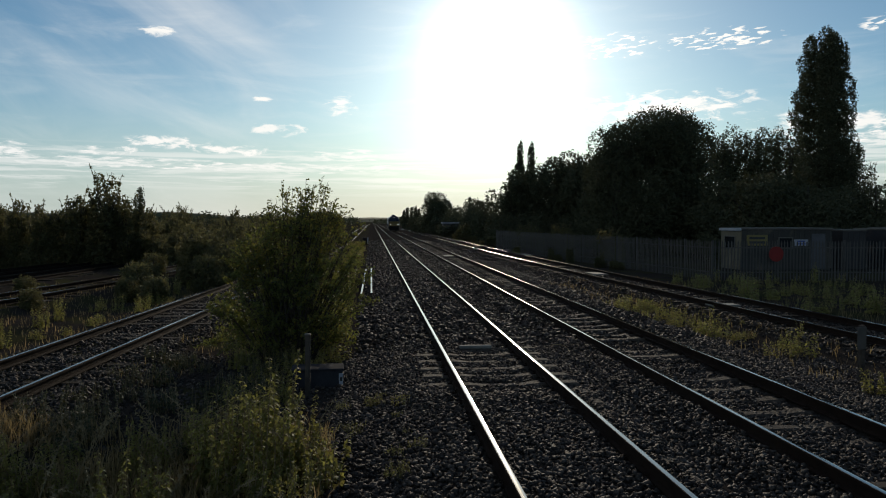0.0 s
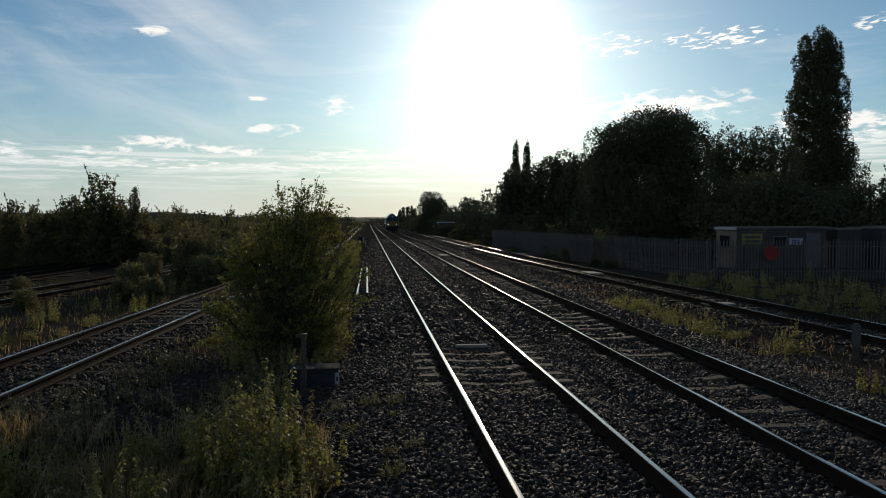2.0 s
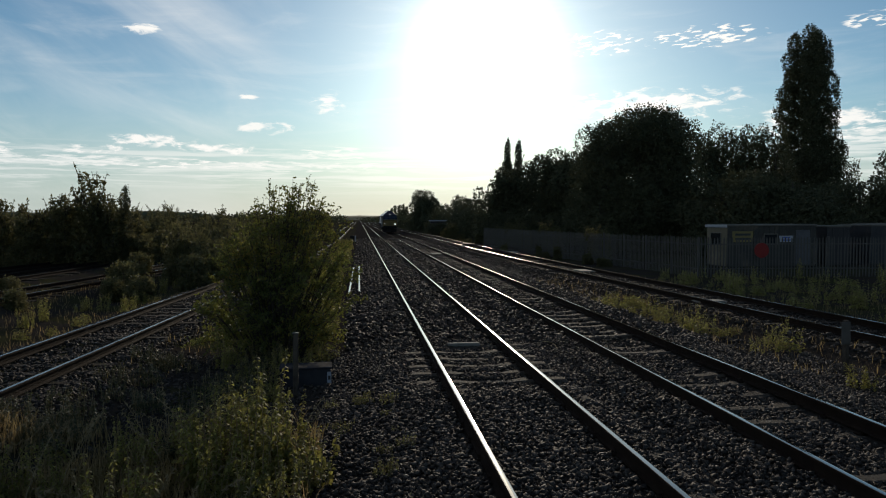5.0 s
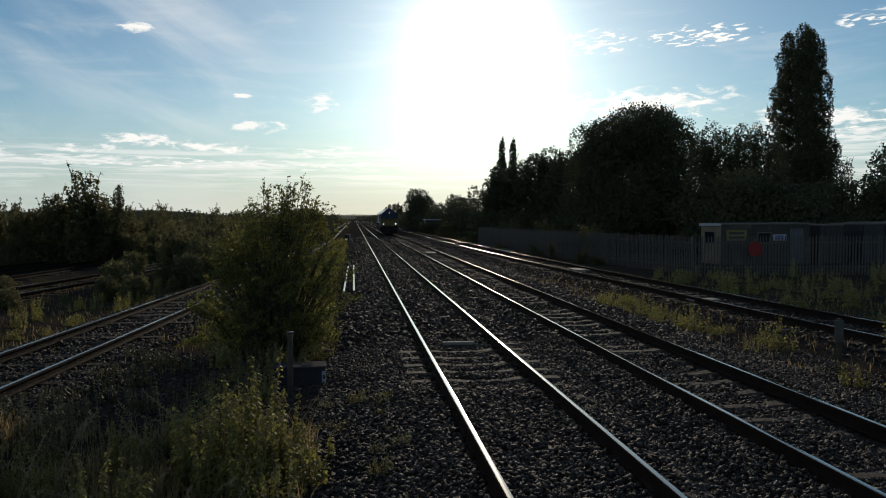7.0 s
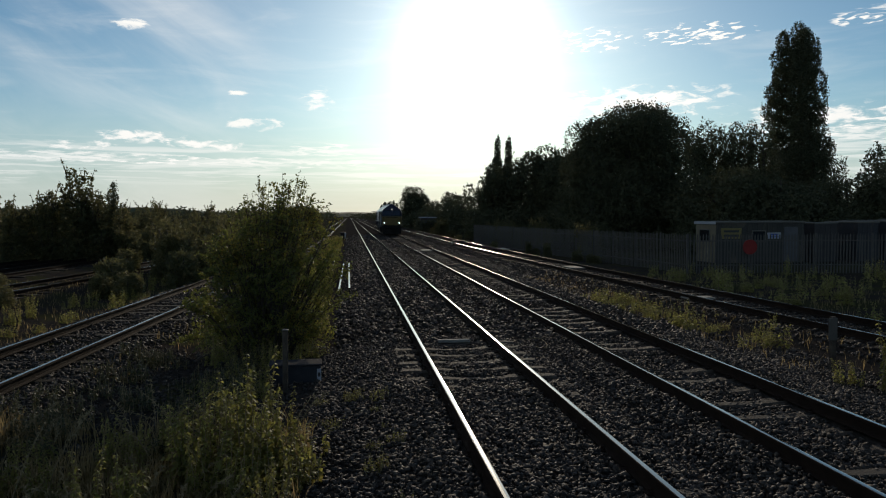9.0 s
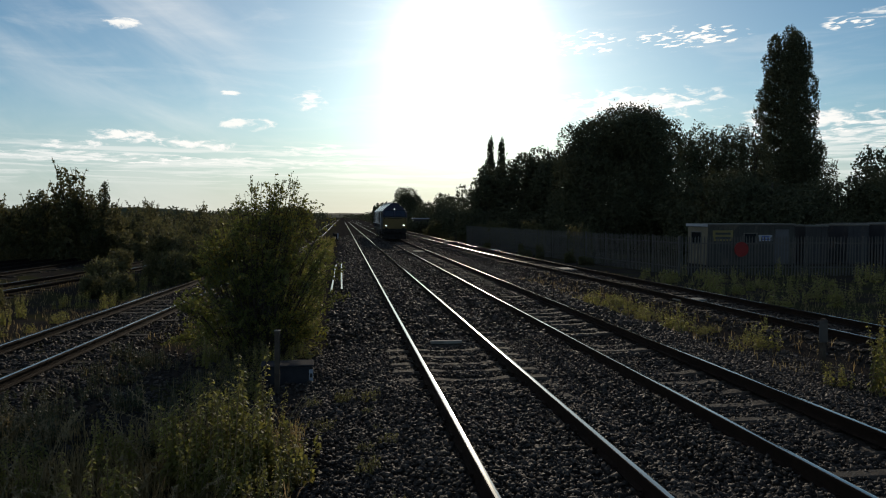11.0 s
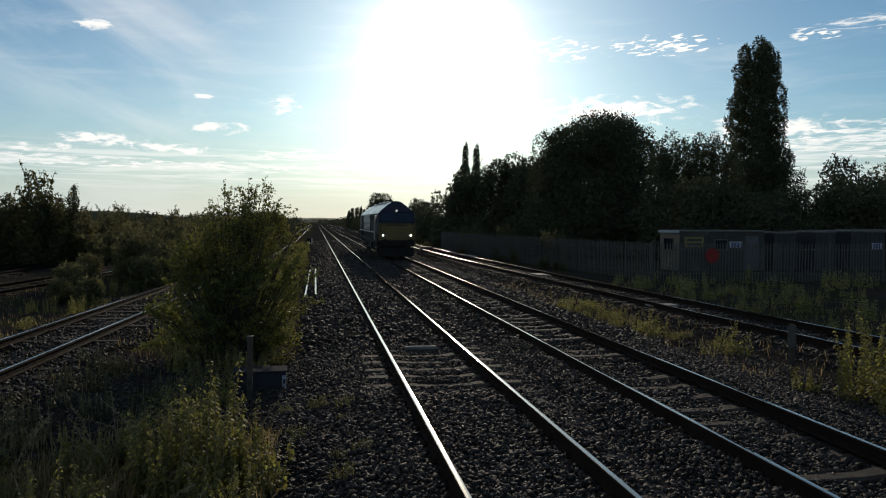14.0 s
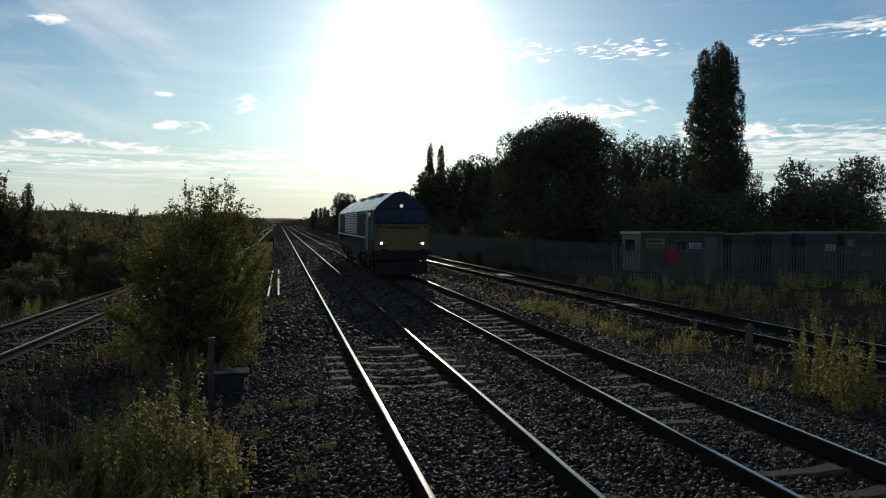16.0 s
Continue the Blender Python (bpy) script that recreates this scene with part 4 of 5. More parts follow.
def build_locomotive():
    blue = paint("dark blue loco paint", (0.010, 0.010, 0.024), (0.015, 0.014, 0.036), 0.6)
    side = paint("dirty dark green loco side", (0.010, 0.017, 0.017), (0.016, 0.026, 0.025), 0.75)
    roof = paint("grey loco roof", (0.24, 0.25, 0.26), (0.34, 0.35, 0.36), 0.28)
    yellow = paint("dirty yellow warning panel", (0.100, 0.068, 0.018), (0.145, 0.098, 0.026), 0.6)
    door_green = paint("grey-green cab door paint", (0.055, 0.075, 0.07), (0.085, 0.105, 0.10), 0.45)
    black = M["dark_steel"]
    grille = paint("pale grey louvres", (0.24, 0.25, 0.26), (0.34, 0.35, 0.36), 0.4, 0.3)
    glass = material("dark cab glass", lambda n: n.add("ShaderNodeBsdfPrincipled", {"Base Color": (0.012, 0.012, 0.02, 1), "Roughness": 0.06, "IOR": 1.5}).outputs[0])
    lit = glowing("lit headlamp", (1.0, 0.96, 0.88), 6.0)
    dim = glowing("dim high headlamp", (1.0, 0.97, 0.92), 0.5)
    unlit = surface("unlit lamp glass", (0.3, 0.3, 0.3), (0.4, 0.4, 0.4), 8, 0.1)
    loco = empty("locomotive", pose(5.36, 178, 0), "dark blue diesel locomotive with yellow cab front, lamps lit", "locomotive")

    def section(y, w, slope=0.0, back=1, inset=1.0):
        pts = [(-w * inset, 1.15), (-w * inset, 1.66), (-w, 2.35), (-w, 2.80), (-w * 0.96, 3.02), (-w * 0.85, 3.20), (-w * 0.55, 3.52), (-w * 0.24, 3.80), (0, 3.86)]
        pts = pts + [(-a, z) for a, z in pts[-2::-1]]
        return [(a, y + back * max(0.0, z - 2.35) * slope, z) for a, z in pts]
    mats = [3, 0, 0, 0, 1, 1, 1, 1] + [1, 1, 1, 1, 0, 0, 0, 3] + [3]
    g = Geo().loft([section(0.55, 1.25, 0.30), section(0.75, 1.28, 0.25), section(2.3, 1.32), section(3.15, 1.32), section(3.18, 1.32, inset=0.84), section(18.3, 1.32, inset=0.84), section(18.33, 1.32), section(19.05, 1.32), section(20.6, 1.28, 0.25, -1), section(20.8, 1.25, 0.30, -1)], mats=mats)
    body = part("body", g, [side, roof, blue, black], loco, "dark green body sides under a grey roof")
    # the nose end is blue
    for p in body.data.polygons:
        if abs(p.normal.y) > 0.5:
            p.material_index = 2
    part("front_panel", Geo().box((0, 0.52, 1.76), (2.46, 0.08, 1.14), 0.03), yellow, loco, "dirty yellow warning panel")
    part("front_band", Geo().box((0, 0.505, 2.22), (1.5, 0.06, 0.10), 0.02), black, loco)
    tilt = Matrix.Rotation(math.atan(0.30), 3, "X").inverted()
    for sx in (-1, 1):
        c = Vector((sx * 0.58, 0.55 + 0.40 * 0.30 - 0.012, 2.76))
        w = part("windscreen", Geo().box(c, (1.04, 0.03, 0.66), 0.01, tilt), glass, loco, "dark reflecting windscreen")
        fr = Geo()
        for dz in (-0.35, 0.35):
            fr.box(c + tilt @ Vector((0, -0.015, dz)), (1.12, 0.03, 0.04), 0.008, tilt)
        for dx in (-0.54, 0.54):
            fr.box(c + tilt @ Vector((dx, -0.015, 0)), (0.04, 0.03, 0.66), 0.008, tilt)
        part("window_frame", fr, black, w)
        part("wiper", Geo().tube([c + Vector((sx * 0.1, -0.13, -0.34)), c + Vector((-sx * 0.22, -0.05, 0.12))], [0.012, 0.008], 5), black, w)
        for dx, m, nm in ((0.93, lit, "headlight"), (0.76, unlit, "marker_light")):
            h = part(nm, Geo().tube([(sx * dx, 0.47, 1.53), (sx * dx, 0.40, 1.53)], [0.055, 0.05], 14), m, loco, "lit white headlamp" if m is lit else "")
            part("lamp_rim", Geo().tube([(sx * dx, 0.49, 1.53), (sx * dx, 0.415, 1.53)], [0.105, 0.085], 14, caps=False), black, h)
        bf = part("buffer", Geo().tube([(sx * 0.87, 0.5, 1.06), (sx * 0.87, 0.12, 1.06)], [0.10, 0.09], 12).tube([(sx * 0.87, 0.12, 1.06), (sx * 0.87, 0.03, 1.06)], [0.25, 0.24], 16), black, loco)
        # side door, windows, louvres, ledge, handrails
        part("cab_door", Geo().box((sx * 1.325, 2.45, 2.05), (0.03, 0.62, 1.75), 0.01), door_green, loco, "grey-green cab door")
        part("cab_window", Geo().box((sx * 1.31, 1.65, 2.62), (0.05, 0.62, 0.55), 0.01, Matrix.Rotation(-sx * 0.03, 3, "Z")), glass, loco)
        part("side_panel", Geo().box((sx * 1.325, 4.7, 2.35), (0.03, 3.3, 1.05), 0.01), black, loco)
        lv = part("louvre_panel", Geo().box((sx * 1.325, 10.4, 2.38), (0.03, 7.2, 1.16), 0.01), black, loco)
        slat = Geo().box((0, 0, 0), (0.05, 7.1, 0.045), 0.01, Matrix.Rotation(sx * 0.6, 3, "Y")).data("slat", grille)
        for k in range(12):
            part("slat", slat, None, lv, at=pose(sx * 1.35, 10.4, 1.86 + k * 0.095))
        part("rear_panel", Geo().box((sx * 1.325, 16.4, 2.38), (0.03, 3.6, 1.1), 0.01), black, loco)
        # louvre grey on the ledge stands in for the sun it catches
        part("ledge", Geo().box((sx * 1.36, 10.8, 1.72), (0.14, 16.4, 0.07), 0.012), grille, loco, "side ledge with sunlight in its pale grey colour")
        part("sole_bar", Geo().box((sx * 1.16, 10.7, 1.08), (0.16, 18.6, 0.26), 0.02), black, loco)
        for y in (2.05, 2.85):
            part("handrail", Geo().tube([(sx * 1.37, y, 1.3), (sx * 1.37, y, 2.6)], [0.016, 0.016], 6), grille, loco)
        for y in (4.6, 16.8):
            part("bogie_frame", Geo().box((sx * 1.02, y, 0.66), (0.14, 5.0, 0.30), 0.03).box((sx * 1.08, y - 1, 0.62), (0.12, 0.5, 0.5), 0.03).box((sx * 1.08, y + 1, 0.62), (0.12, 0.5, 0.5), 0.03), black, loco)
        for z in (0.62, 0.92):
            part("step", Geo().box((sx * 1.15, 2.45, z), (0.3, 0.5, 0.04), 0.01), black, loco)
        part("tail_panel", Geo().box((sx * 0.9, 0.515, 1.20), (0.3, 0.05, 0.12), 0.01), black, loco)
    for sx in (-1, 1):
        part("front_handrail", Geo().tube([(sx * 1.12, 0.44, 1.72), (sx * 1.12, 0.41, 1.76), (sx * 1.12, 0.41, 2.12), (sx * 1.12, 0.44, 2.16)], [0.014] * 4, 6), black, loco)
        part("lamp_bracket", Geo().box((sx * 1.05, 0.455, 2.26), (0.10, 0.05, 0.12), 0.01), black, loco)
        part("gutter", Geo().box((sx * 1.315, 10.7, 2.84), (0.05, 16.0, 0.04), 0.01), black, loco)
        part("radiator_panel", Geo().box((sx * 1.325, 18.4, 2.38), (0.03, 0.5, 1.1), 0.01), grille, loco)
        for y in (7.8, 12.2, 14.0):
            part("air_tank", Geo().tube([(sx * 1.05, y - 0.55, 0.72), (sx * 1.05, y + 0.55, 0.72)], [0.2, 0.2], 12), black, loco)
        part("axle_box", Geo().box((sx * 1.12, 2.75, 0.56), (0.16, 0.36, 0.34), 0.03), black, loco)
    part("screen_pillar", Geo().box((0, 0.60, 2.76), (0.11, 0.05, 0.74), 0.012, tilt), blue, loco)
    part("screen_sill", Geo().box((0, 0.50, 2.36), (2.30, 0.07, 0.035), 0.012), door_green, loco, "grey-green sill under the windscreens")
    part("top_light", Geo().tube([(0, 0.74, 3.20), (0, 0.64, 3.20)], [0.075, 0.07], 16), dim, loco, "lit round high headlamp")
    part("buffer_beam", Geo().box((0, 0.62, 0.98), (2.4, 0.25, 0.42), 0.03), black, loco)
    part("rear_beam", Geo().box((0, 20.75, 1.0), (2.4, 0.2, 0.42), 0.03), black, loco)
    part("coupling", Geo().box((0, 0.32, 0.98), (0.10, 0.45, 0.14), 0.03).tube([(0, 0.12, 0.98), (0, 0.06, 0.7), (0, 0.12, 0.48)], [0.035, 0.03, 0.03], 8), black, loco)
    plough = Geo()
    for sx in (-1, 1):
        plough.box((sx * 0.58, 0.62, 0.42), (1.22, 0.06, 0.58), 0.015, Matrix.Rotation(sx * 0.22, 3, "Z"))
    part("snow_plough", plough, black, loco)
    for x in (-0.42, 0.42, 0.22):
        part("brake_hose", Geo().tube([(x, 0.48, 0.95), (x, 0.30, 0.85), (x + 0.03, 0.34, 0.5), (x + 0.05, 0.46, 0.42)], [0.022] * 4, 6), black, loco)
    part("fuel_tank", Geo().box((0, 10.7, 0.68), (2.3, 5.2, 0.75), 0.12), black, loco)
    part("under_frame", Geo().box((0, 10.7, 1.12), (2.3, 19.6, 0.12), 0.02), black, loco)
    for y, r in ((5.5, 0.5), (9.0, 0.55), (13.5, 0.6)):
        part("roof_hatch", Geo().box((0, y, 3.86), (0.9, 2.2, 0.10), 0.03), roof, loco)
    for y in (2.75, 6.4, 9.9, 14.2, 18.4):
        seam = [[(a * 1.004, b, 1.8 + (z - 1.8) * 1.003) for a, b, z in section(y + d, 1.32)][2:-2] for d in (0.0, 0.07)]
        part("roof_seam", Geo().loft(seam, closed=False, caps=False), black, loco)
    part("exhaust", Geo().box((0, 8.2, 3.93), (0.35, 0.9, 0.16), 0.03), black, loco)
    wheel = Geo()
    for sx in (-1, 1):
        x0, x1 = sx * 0.69, sx * 0.82
        wheel.tube([(x0, 0, 0), (x1, 0, 0)], [0.53, 0.53], 28).tube([(sx * 0.685, 0, 0), (sx * 0.70, 0, 0)], [0.56, 0.56], 28)
        wheel.tube([(x1, 0, 0), (sx * 0.90, 0, 0)], [0.16, 0.12], 12)
        for k in range(6):
            a = k * math.tau / 6
            wheel.box((sx * 0.83, math.cos(a) * 0.34, math.sin(a) * 0.34), (0.03, 0.07, 0.07), 0.01)
    wheel.tube([(-0.7, 0, 0), (0.7, 0, 0)], [0.1, 0.1], 10)
    me = wheel.data("wheelset", black)
    wheels = []
    for y in (2.75, 4.6, 6.45, 14.95, 16.8, 18.65):
        wheels.append((part("wheelset", me, None, loco, at=pose(0, y, 0.53)), y))
    return loco, wheels


# ---- fence and yard ----
def build_fence():
    lineside = empty("palisade_fence", pose(0, 0, 0), "grey galvanised palisade fence with spiked pales along the line", "fence", "palisade fences")
    yard = empty("palisade_fence", pose(0, 0, 0), "grey galvanised palisade fence with spiked pales before yard cabins", "fence", "palisade fences")
    pts = [(12.6, 74.0), (14.1, 52.0), (16.2, 33.6), (22.4, 32.9), (30.6, 31.9), (44.0, 30.4)]
    pale_w, step_, h = 0.068, 0.15, 1.98
    pale = Geo().add([(0, -0.012, 0.05), (pale_w, -0.012, 0.05), (pale_w, -0.012, h - 0.12), (pale_w * 0.5, -0.012, h), (0, -0.012, h - 0.12),
                      (pale_w * 0.5, 0.010, 0.05), (pale_w * 0.5, 0.010, h - 0.10)], [(0, 1, 2, 3, 4), (0, 4, 6, 5), (1, 5, 6, 2), (2, 6, 3), (3, 6, 4)]).data("pale", M["steel_grey"])
    post = Geo().box((0, 0.06, 0.95), (0.10, 0.06, 2.05), 0.01).data("fence_post", M["steel_grey"])
    r = random.Random(3)
    for k, ((xa, ya), (xb, yb)) in enumerate(zip(pts, pts[1:])):
        fence = lineside if k < 2 else yard
        d = Vector((xb - xa, yb - ya, 0))
        bays = max(1, round(d.length / 2.75))
        ang = math.degrees(math.atan2(d.y, d.x))
        ln = d.length / bays
        bar = Geo().box((ln / 2, 0.03, 0.45), (ln, 0.045, 0.05), 0.005).box((ln / 2, 0.03, 1.62), (ln, 0.045, 0.05), 0.005).data("cross_rail", M["steel_grey"])
        for b in range(bays):
            q = Vector((xa, ya, -0.45)) + d * (b / bays)
            at = pose(q.x, q.y, q.z, 0, r.uniform(-0.5, 0.5), ang)
            rail = part("cross_rail", bar, None, fence, at=at)
            part("fence_post", post, None, fence, at=at)
            for n in range(int(ln / step_)):
                part("pale", pale, None, rail, at=pose(0.08 + n * step_, 0, r.uniform(-0.02, 0.02), 0, r.gauss(0, 0.5), 0))


def bars(parent, c, w, h, rows, mat, rng, normal_y=-1):
    """Lines of writing too small to read, as plain bars."""
    for r in range(rows):
        ww = w * rng.uniform(0.6, 0.9)
        part("text_bar", Geo().box((c[0], c[1], c[2] + h * (0.5 - (r + 0.5) / rows)), (ww, 0.006, h / rows * 0.5), 0.0), mat, parent)


def build_cabin(x0, x1, y, top, depth, wall, label, name="site_cabin", door=None, windows=(), group=""):
    cx, w = (x0 + x1) / 2, x1 - x0
    ob = empty(name, pose(cx, y, -0.42), label, "cabin" if name == "site_cabin" else "container", group)
    h = top + 0.42
    part("body", Geo().box((0, depth / 2, h / 2 - 0.03), (w, depth, h - 0.10), 0.03), wall, ob)
    part("roof", Geo().box((0, depth / 2, h - 0.05), (w + 0.14, depth + 0.14, 0.10), 0.02), M["cabin_roof"], ob)
    g = Geo()
    k = int(w / 0.3)
    for i in range(k + 1):
        g.box((-w / 2 + i * w / k, -0.012, h / 2), (0.05, 0.03, h - 0.25), 0.008)
    part("wall_ribs", g, wall, ob)
    for wx, wz, ww, wh in windows:
        win = part("window", Geo().box((wx, -0.03, wz), (ww, 0.04, wh), 0.008), M["dark_glass"], ob)
        part("window_frame", Geo().box((wx, -0.045, wz + wh / 2), (ww + 0.08, 0.05, 0.05), 0.01).box((wx, -0.045, wz - wh / 2), (ww + 0.08, 0.07, 0.05), 0.01).box((wx - ww / 2, -0.045, wz), (0.05, 0.05, wh), 0.01).box((wx + ww / 2, -0.045, wz), (0.05, 0.05, wh), 0.01), M["cabin_roof"], win)
    if door:
        dr = part("door", Geo().box((door, -0.03, h * 0.45), (0.85, 0.05, h * 0.82), 0.01), M["cabin_door"], ob)
        part("handle", Geo().box((door + 0.3, -0.07, h * 0.42), (0.12, 0.04, 0.03), 0.008), M["steel_grey"], dr)
    return ob


def sign(at, w, h, face, label, rows=2, ink=None, seed=1):
    ob = empty("sign", at, label, "sign")
    part("board", Geo().box((0, 0, 0), (w, 0.03, h), 0.006), face, ob)
    if rows:
        bars(ob, (0, -0.02, 0), w * 0.85, h * 0.8, rows, ink or M["dark_ink"], random.Random(seed))
    return ob


def build_yard():
    M["cabin_wall"] = surface("grey cabin sheet", (0.032, 0.030, 0.026), (0.055, 0.051, 0.045), 1.5, 0.6, 0, 0.1, 30, stain=(0.16, 0.13, 0.09))
    # cream paint, with the end wall's extra sky light put into the tone
    M["cabin_cream_lit"] = surface("cream cabin sheet with sky light in tone", (0.11, 0.09, 0.055), (0.16, 0.135, 0.09), 1.5, 0.6, 0, 0.1, 30, stain=(0.25, 0.2, 0.13))
    M["container"] = surface("dull blue-grey steel", (0.026, 0.026, 0.029), (0.046, 0.046, 0.050), 1.5, 0.55, 0, 0.1, 30, stain=(0.12, 0.08, 0.06))
    M["cabin_dark"] = surface("dark brown steel", (0.03, 0.028, 0.028), (0.05, 0.045, 0.045), 1.5, 0.6, 0, 0.1, 30)
    M["cabin_roof"] = surface("pale roof edge", (0.105, 0.098, 0.085), (0.155, 0.145, 0.125), 2, 0.75, 0, 0.1, 30, spec=0.1)
    M["cabin_door"] = surface("dark door", (0.06, 0.06, 0.065), (0.10, 0.10, 0.105), 2, 0.5)
    M["dark_glass"] = surface("dark window glass", (0.01, 0.012, 0.014), (0.02, 0.022, 0.025), 2, 0.08, 0, 0.0)
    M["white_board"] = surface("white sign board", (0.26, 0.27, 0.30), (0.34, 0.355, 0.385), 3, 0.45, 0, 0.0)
    M["yellow_board"] = surface("yellow sign board", (0.15, 0.12, 0.04), (0.20, 0.16, 0.06), 3, 0.45, 0, 0.0)
    M["blue_ink"] = surface("blue sign print", (0.05, 0.09, 0.30), (0.06, 0.11, 0.34), 3, 0.5, 0, 0.0)
    M["dark_ink"] = surface("dark sign print", (0.03, 0.03, 0.03), (0.05, 0.05, 0.05), 3, 0.5, 0, 0.0)
    M["red_paint"] = surface("faded red paint", (0.16, 0.012, 0.012), (0.22, 0.02, 0.016), 4, 0.5, 0, 0.05, 40)
    cabin = build_cabin(21.1, 26.5, 40.2, 2.05, 2.5, M["cabin_wall"], "long grey-green portable cabin with cream end behind fence", door=1.9, windows=((-0.1, 1.6, 0.8, 0.6),))
    # paler than the front wall: cream, plus sky light held in the colour
    part("end_wall", Geo().box((-2.715, 1.25, 1.16), (0.03, 2.44, 2.20), 0.01), M["cabin_cream_lit"], cabin, "cream end wall, sky light put into its tone")
    pane = part("window", Geo().box((-2.74, 1.35, 1.62), (0.03, 1.2, 0.66), 0.006), M["dark_glass"], cabin)
    part("window_frame", Geo().box((-2.75, 1.35, 1.97), (0.05, 1.3, 0.05), 0.01).box((-2.75, 1.35, 1.27), (0.06, 1.3, 0.05), 0.01).box((-2.75, 0.73, 1.62), (0.05, 0.05, 0.66), 0.01).box((-2.75, 1.97, 1.62), (0.05, 0.05, 0.66), 0.01), M["cabin_roof"], pane)
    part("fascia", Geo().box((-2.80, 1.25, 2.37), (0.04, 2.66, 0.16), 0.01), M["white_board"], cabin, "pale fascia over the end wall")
    sign(pose(21.97, 40.13, 1.34), 1.25, 0.62, M["yellow_board"], "dull yellow notice board with dark lettering bars", 2, seed=2)
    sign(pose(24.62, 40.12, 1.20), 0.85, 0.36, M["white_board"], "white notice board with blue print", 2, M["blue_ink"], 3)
    build_cabin(27.5, 28.9, 40.6, 1.95, 3, M["cabin_dark"], "dark steel store container behind fence", "store_container", group="yard containers")
    build_cabin(30.3, 31.6, 40.6, 2.0, 3, M["container"], "narrow blue-grey store container behind fence", "store_container", group="yard containers")
    build_cabin(32.5, 34.8, 40.3, 2.05, 5, M["container"], "blue-grey store container with white notice", "store_container", group="yard containers")
    build_cabin(35.3, 41.5, 40.3, 2.10, 5, M["container"], "long blue-grey store container with notices", "store_container", group="yard containers")
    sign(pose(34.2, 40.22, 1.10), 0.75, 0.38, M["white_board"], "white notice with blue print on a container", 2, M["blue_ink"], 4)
    sign(pose(35.7, 40.22, 1.40), 0.48, 0.46, M["cabin_roof"], "pale square notice on a container", 0)
    sign(pose(35.55, 40.22, 0.78), 0.34, 0.2, M["cabin_roof"], "small pale notice on a container", 0)
    sign(pose(37.0, 40.22, 0.72), 0.75, 0.26, M["cabin_roof"], "long pale notice on a container", 1)
    red = empty("round_sign", pose(19.05, 33.06, 0.88), "faded red round sign on palisade fence", "sign")
    part("disc", Geo().tube([(0, 0, 0), (0, -0.03, 0)], [0.36, 0.36], 28), M["red_paint"], red)
    part("bracket", Geo().box((0, 0.04, 0), (0.08, 0.05, 0.9), 0.005), M["steel_grey"], red)
    far = empty("far_shed", pose(13.75, 128, -0.42), "far low shed with a white roof edge", "shed")
    part("body", Geo().box((0, 1, 1.2), (2.6, 2, 2.4), 0.05), M["cabin_dark"], far)
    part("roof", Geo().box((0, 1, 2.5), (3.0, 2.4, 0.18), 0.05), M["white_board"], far)


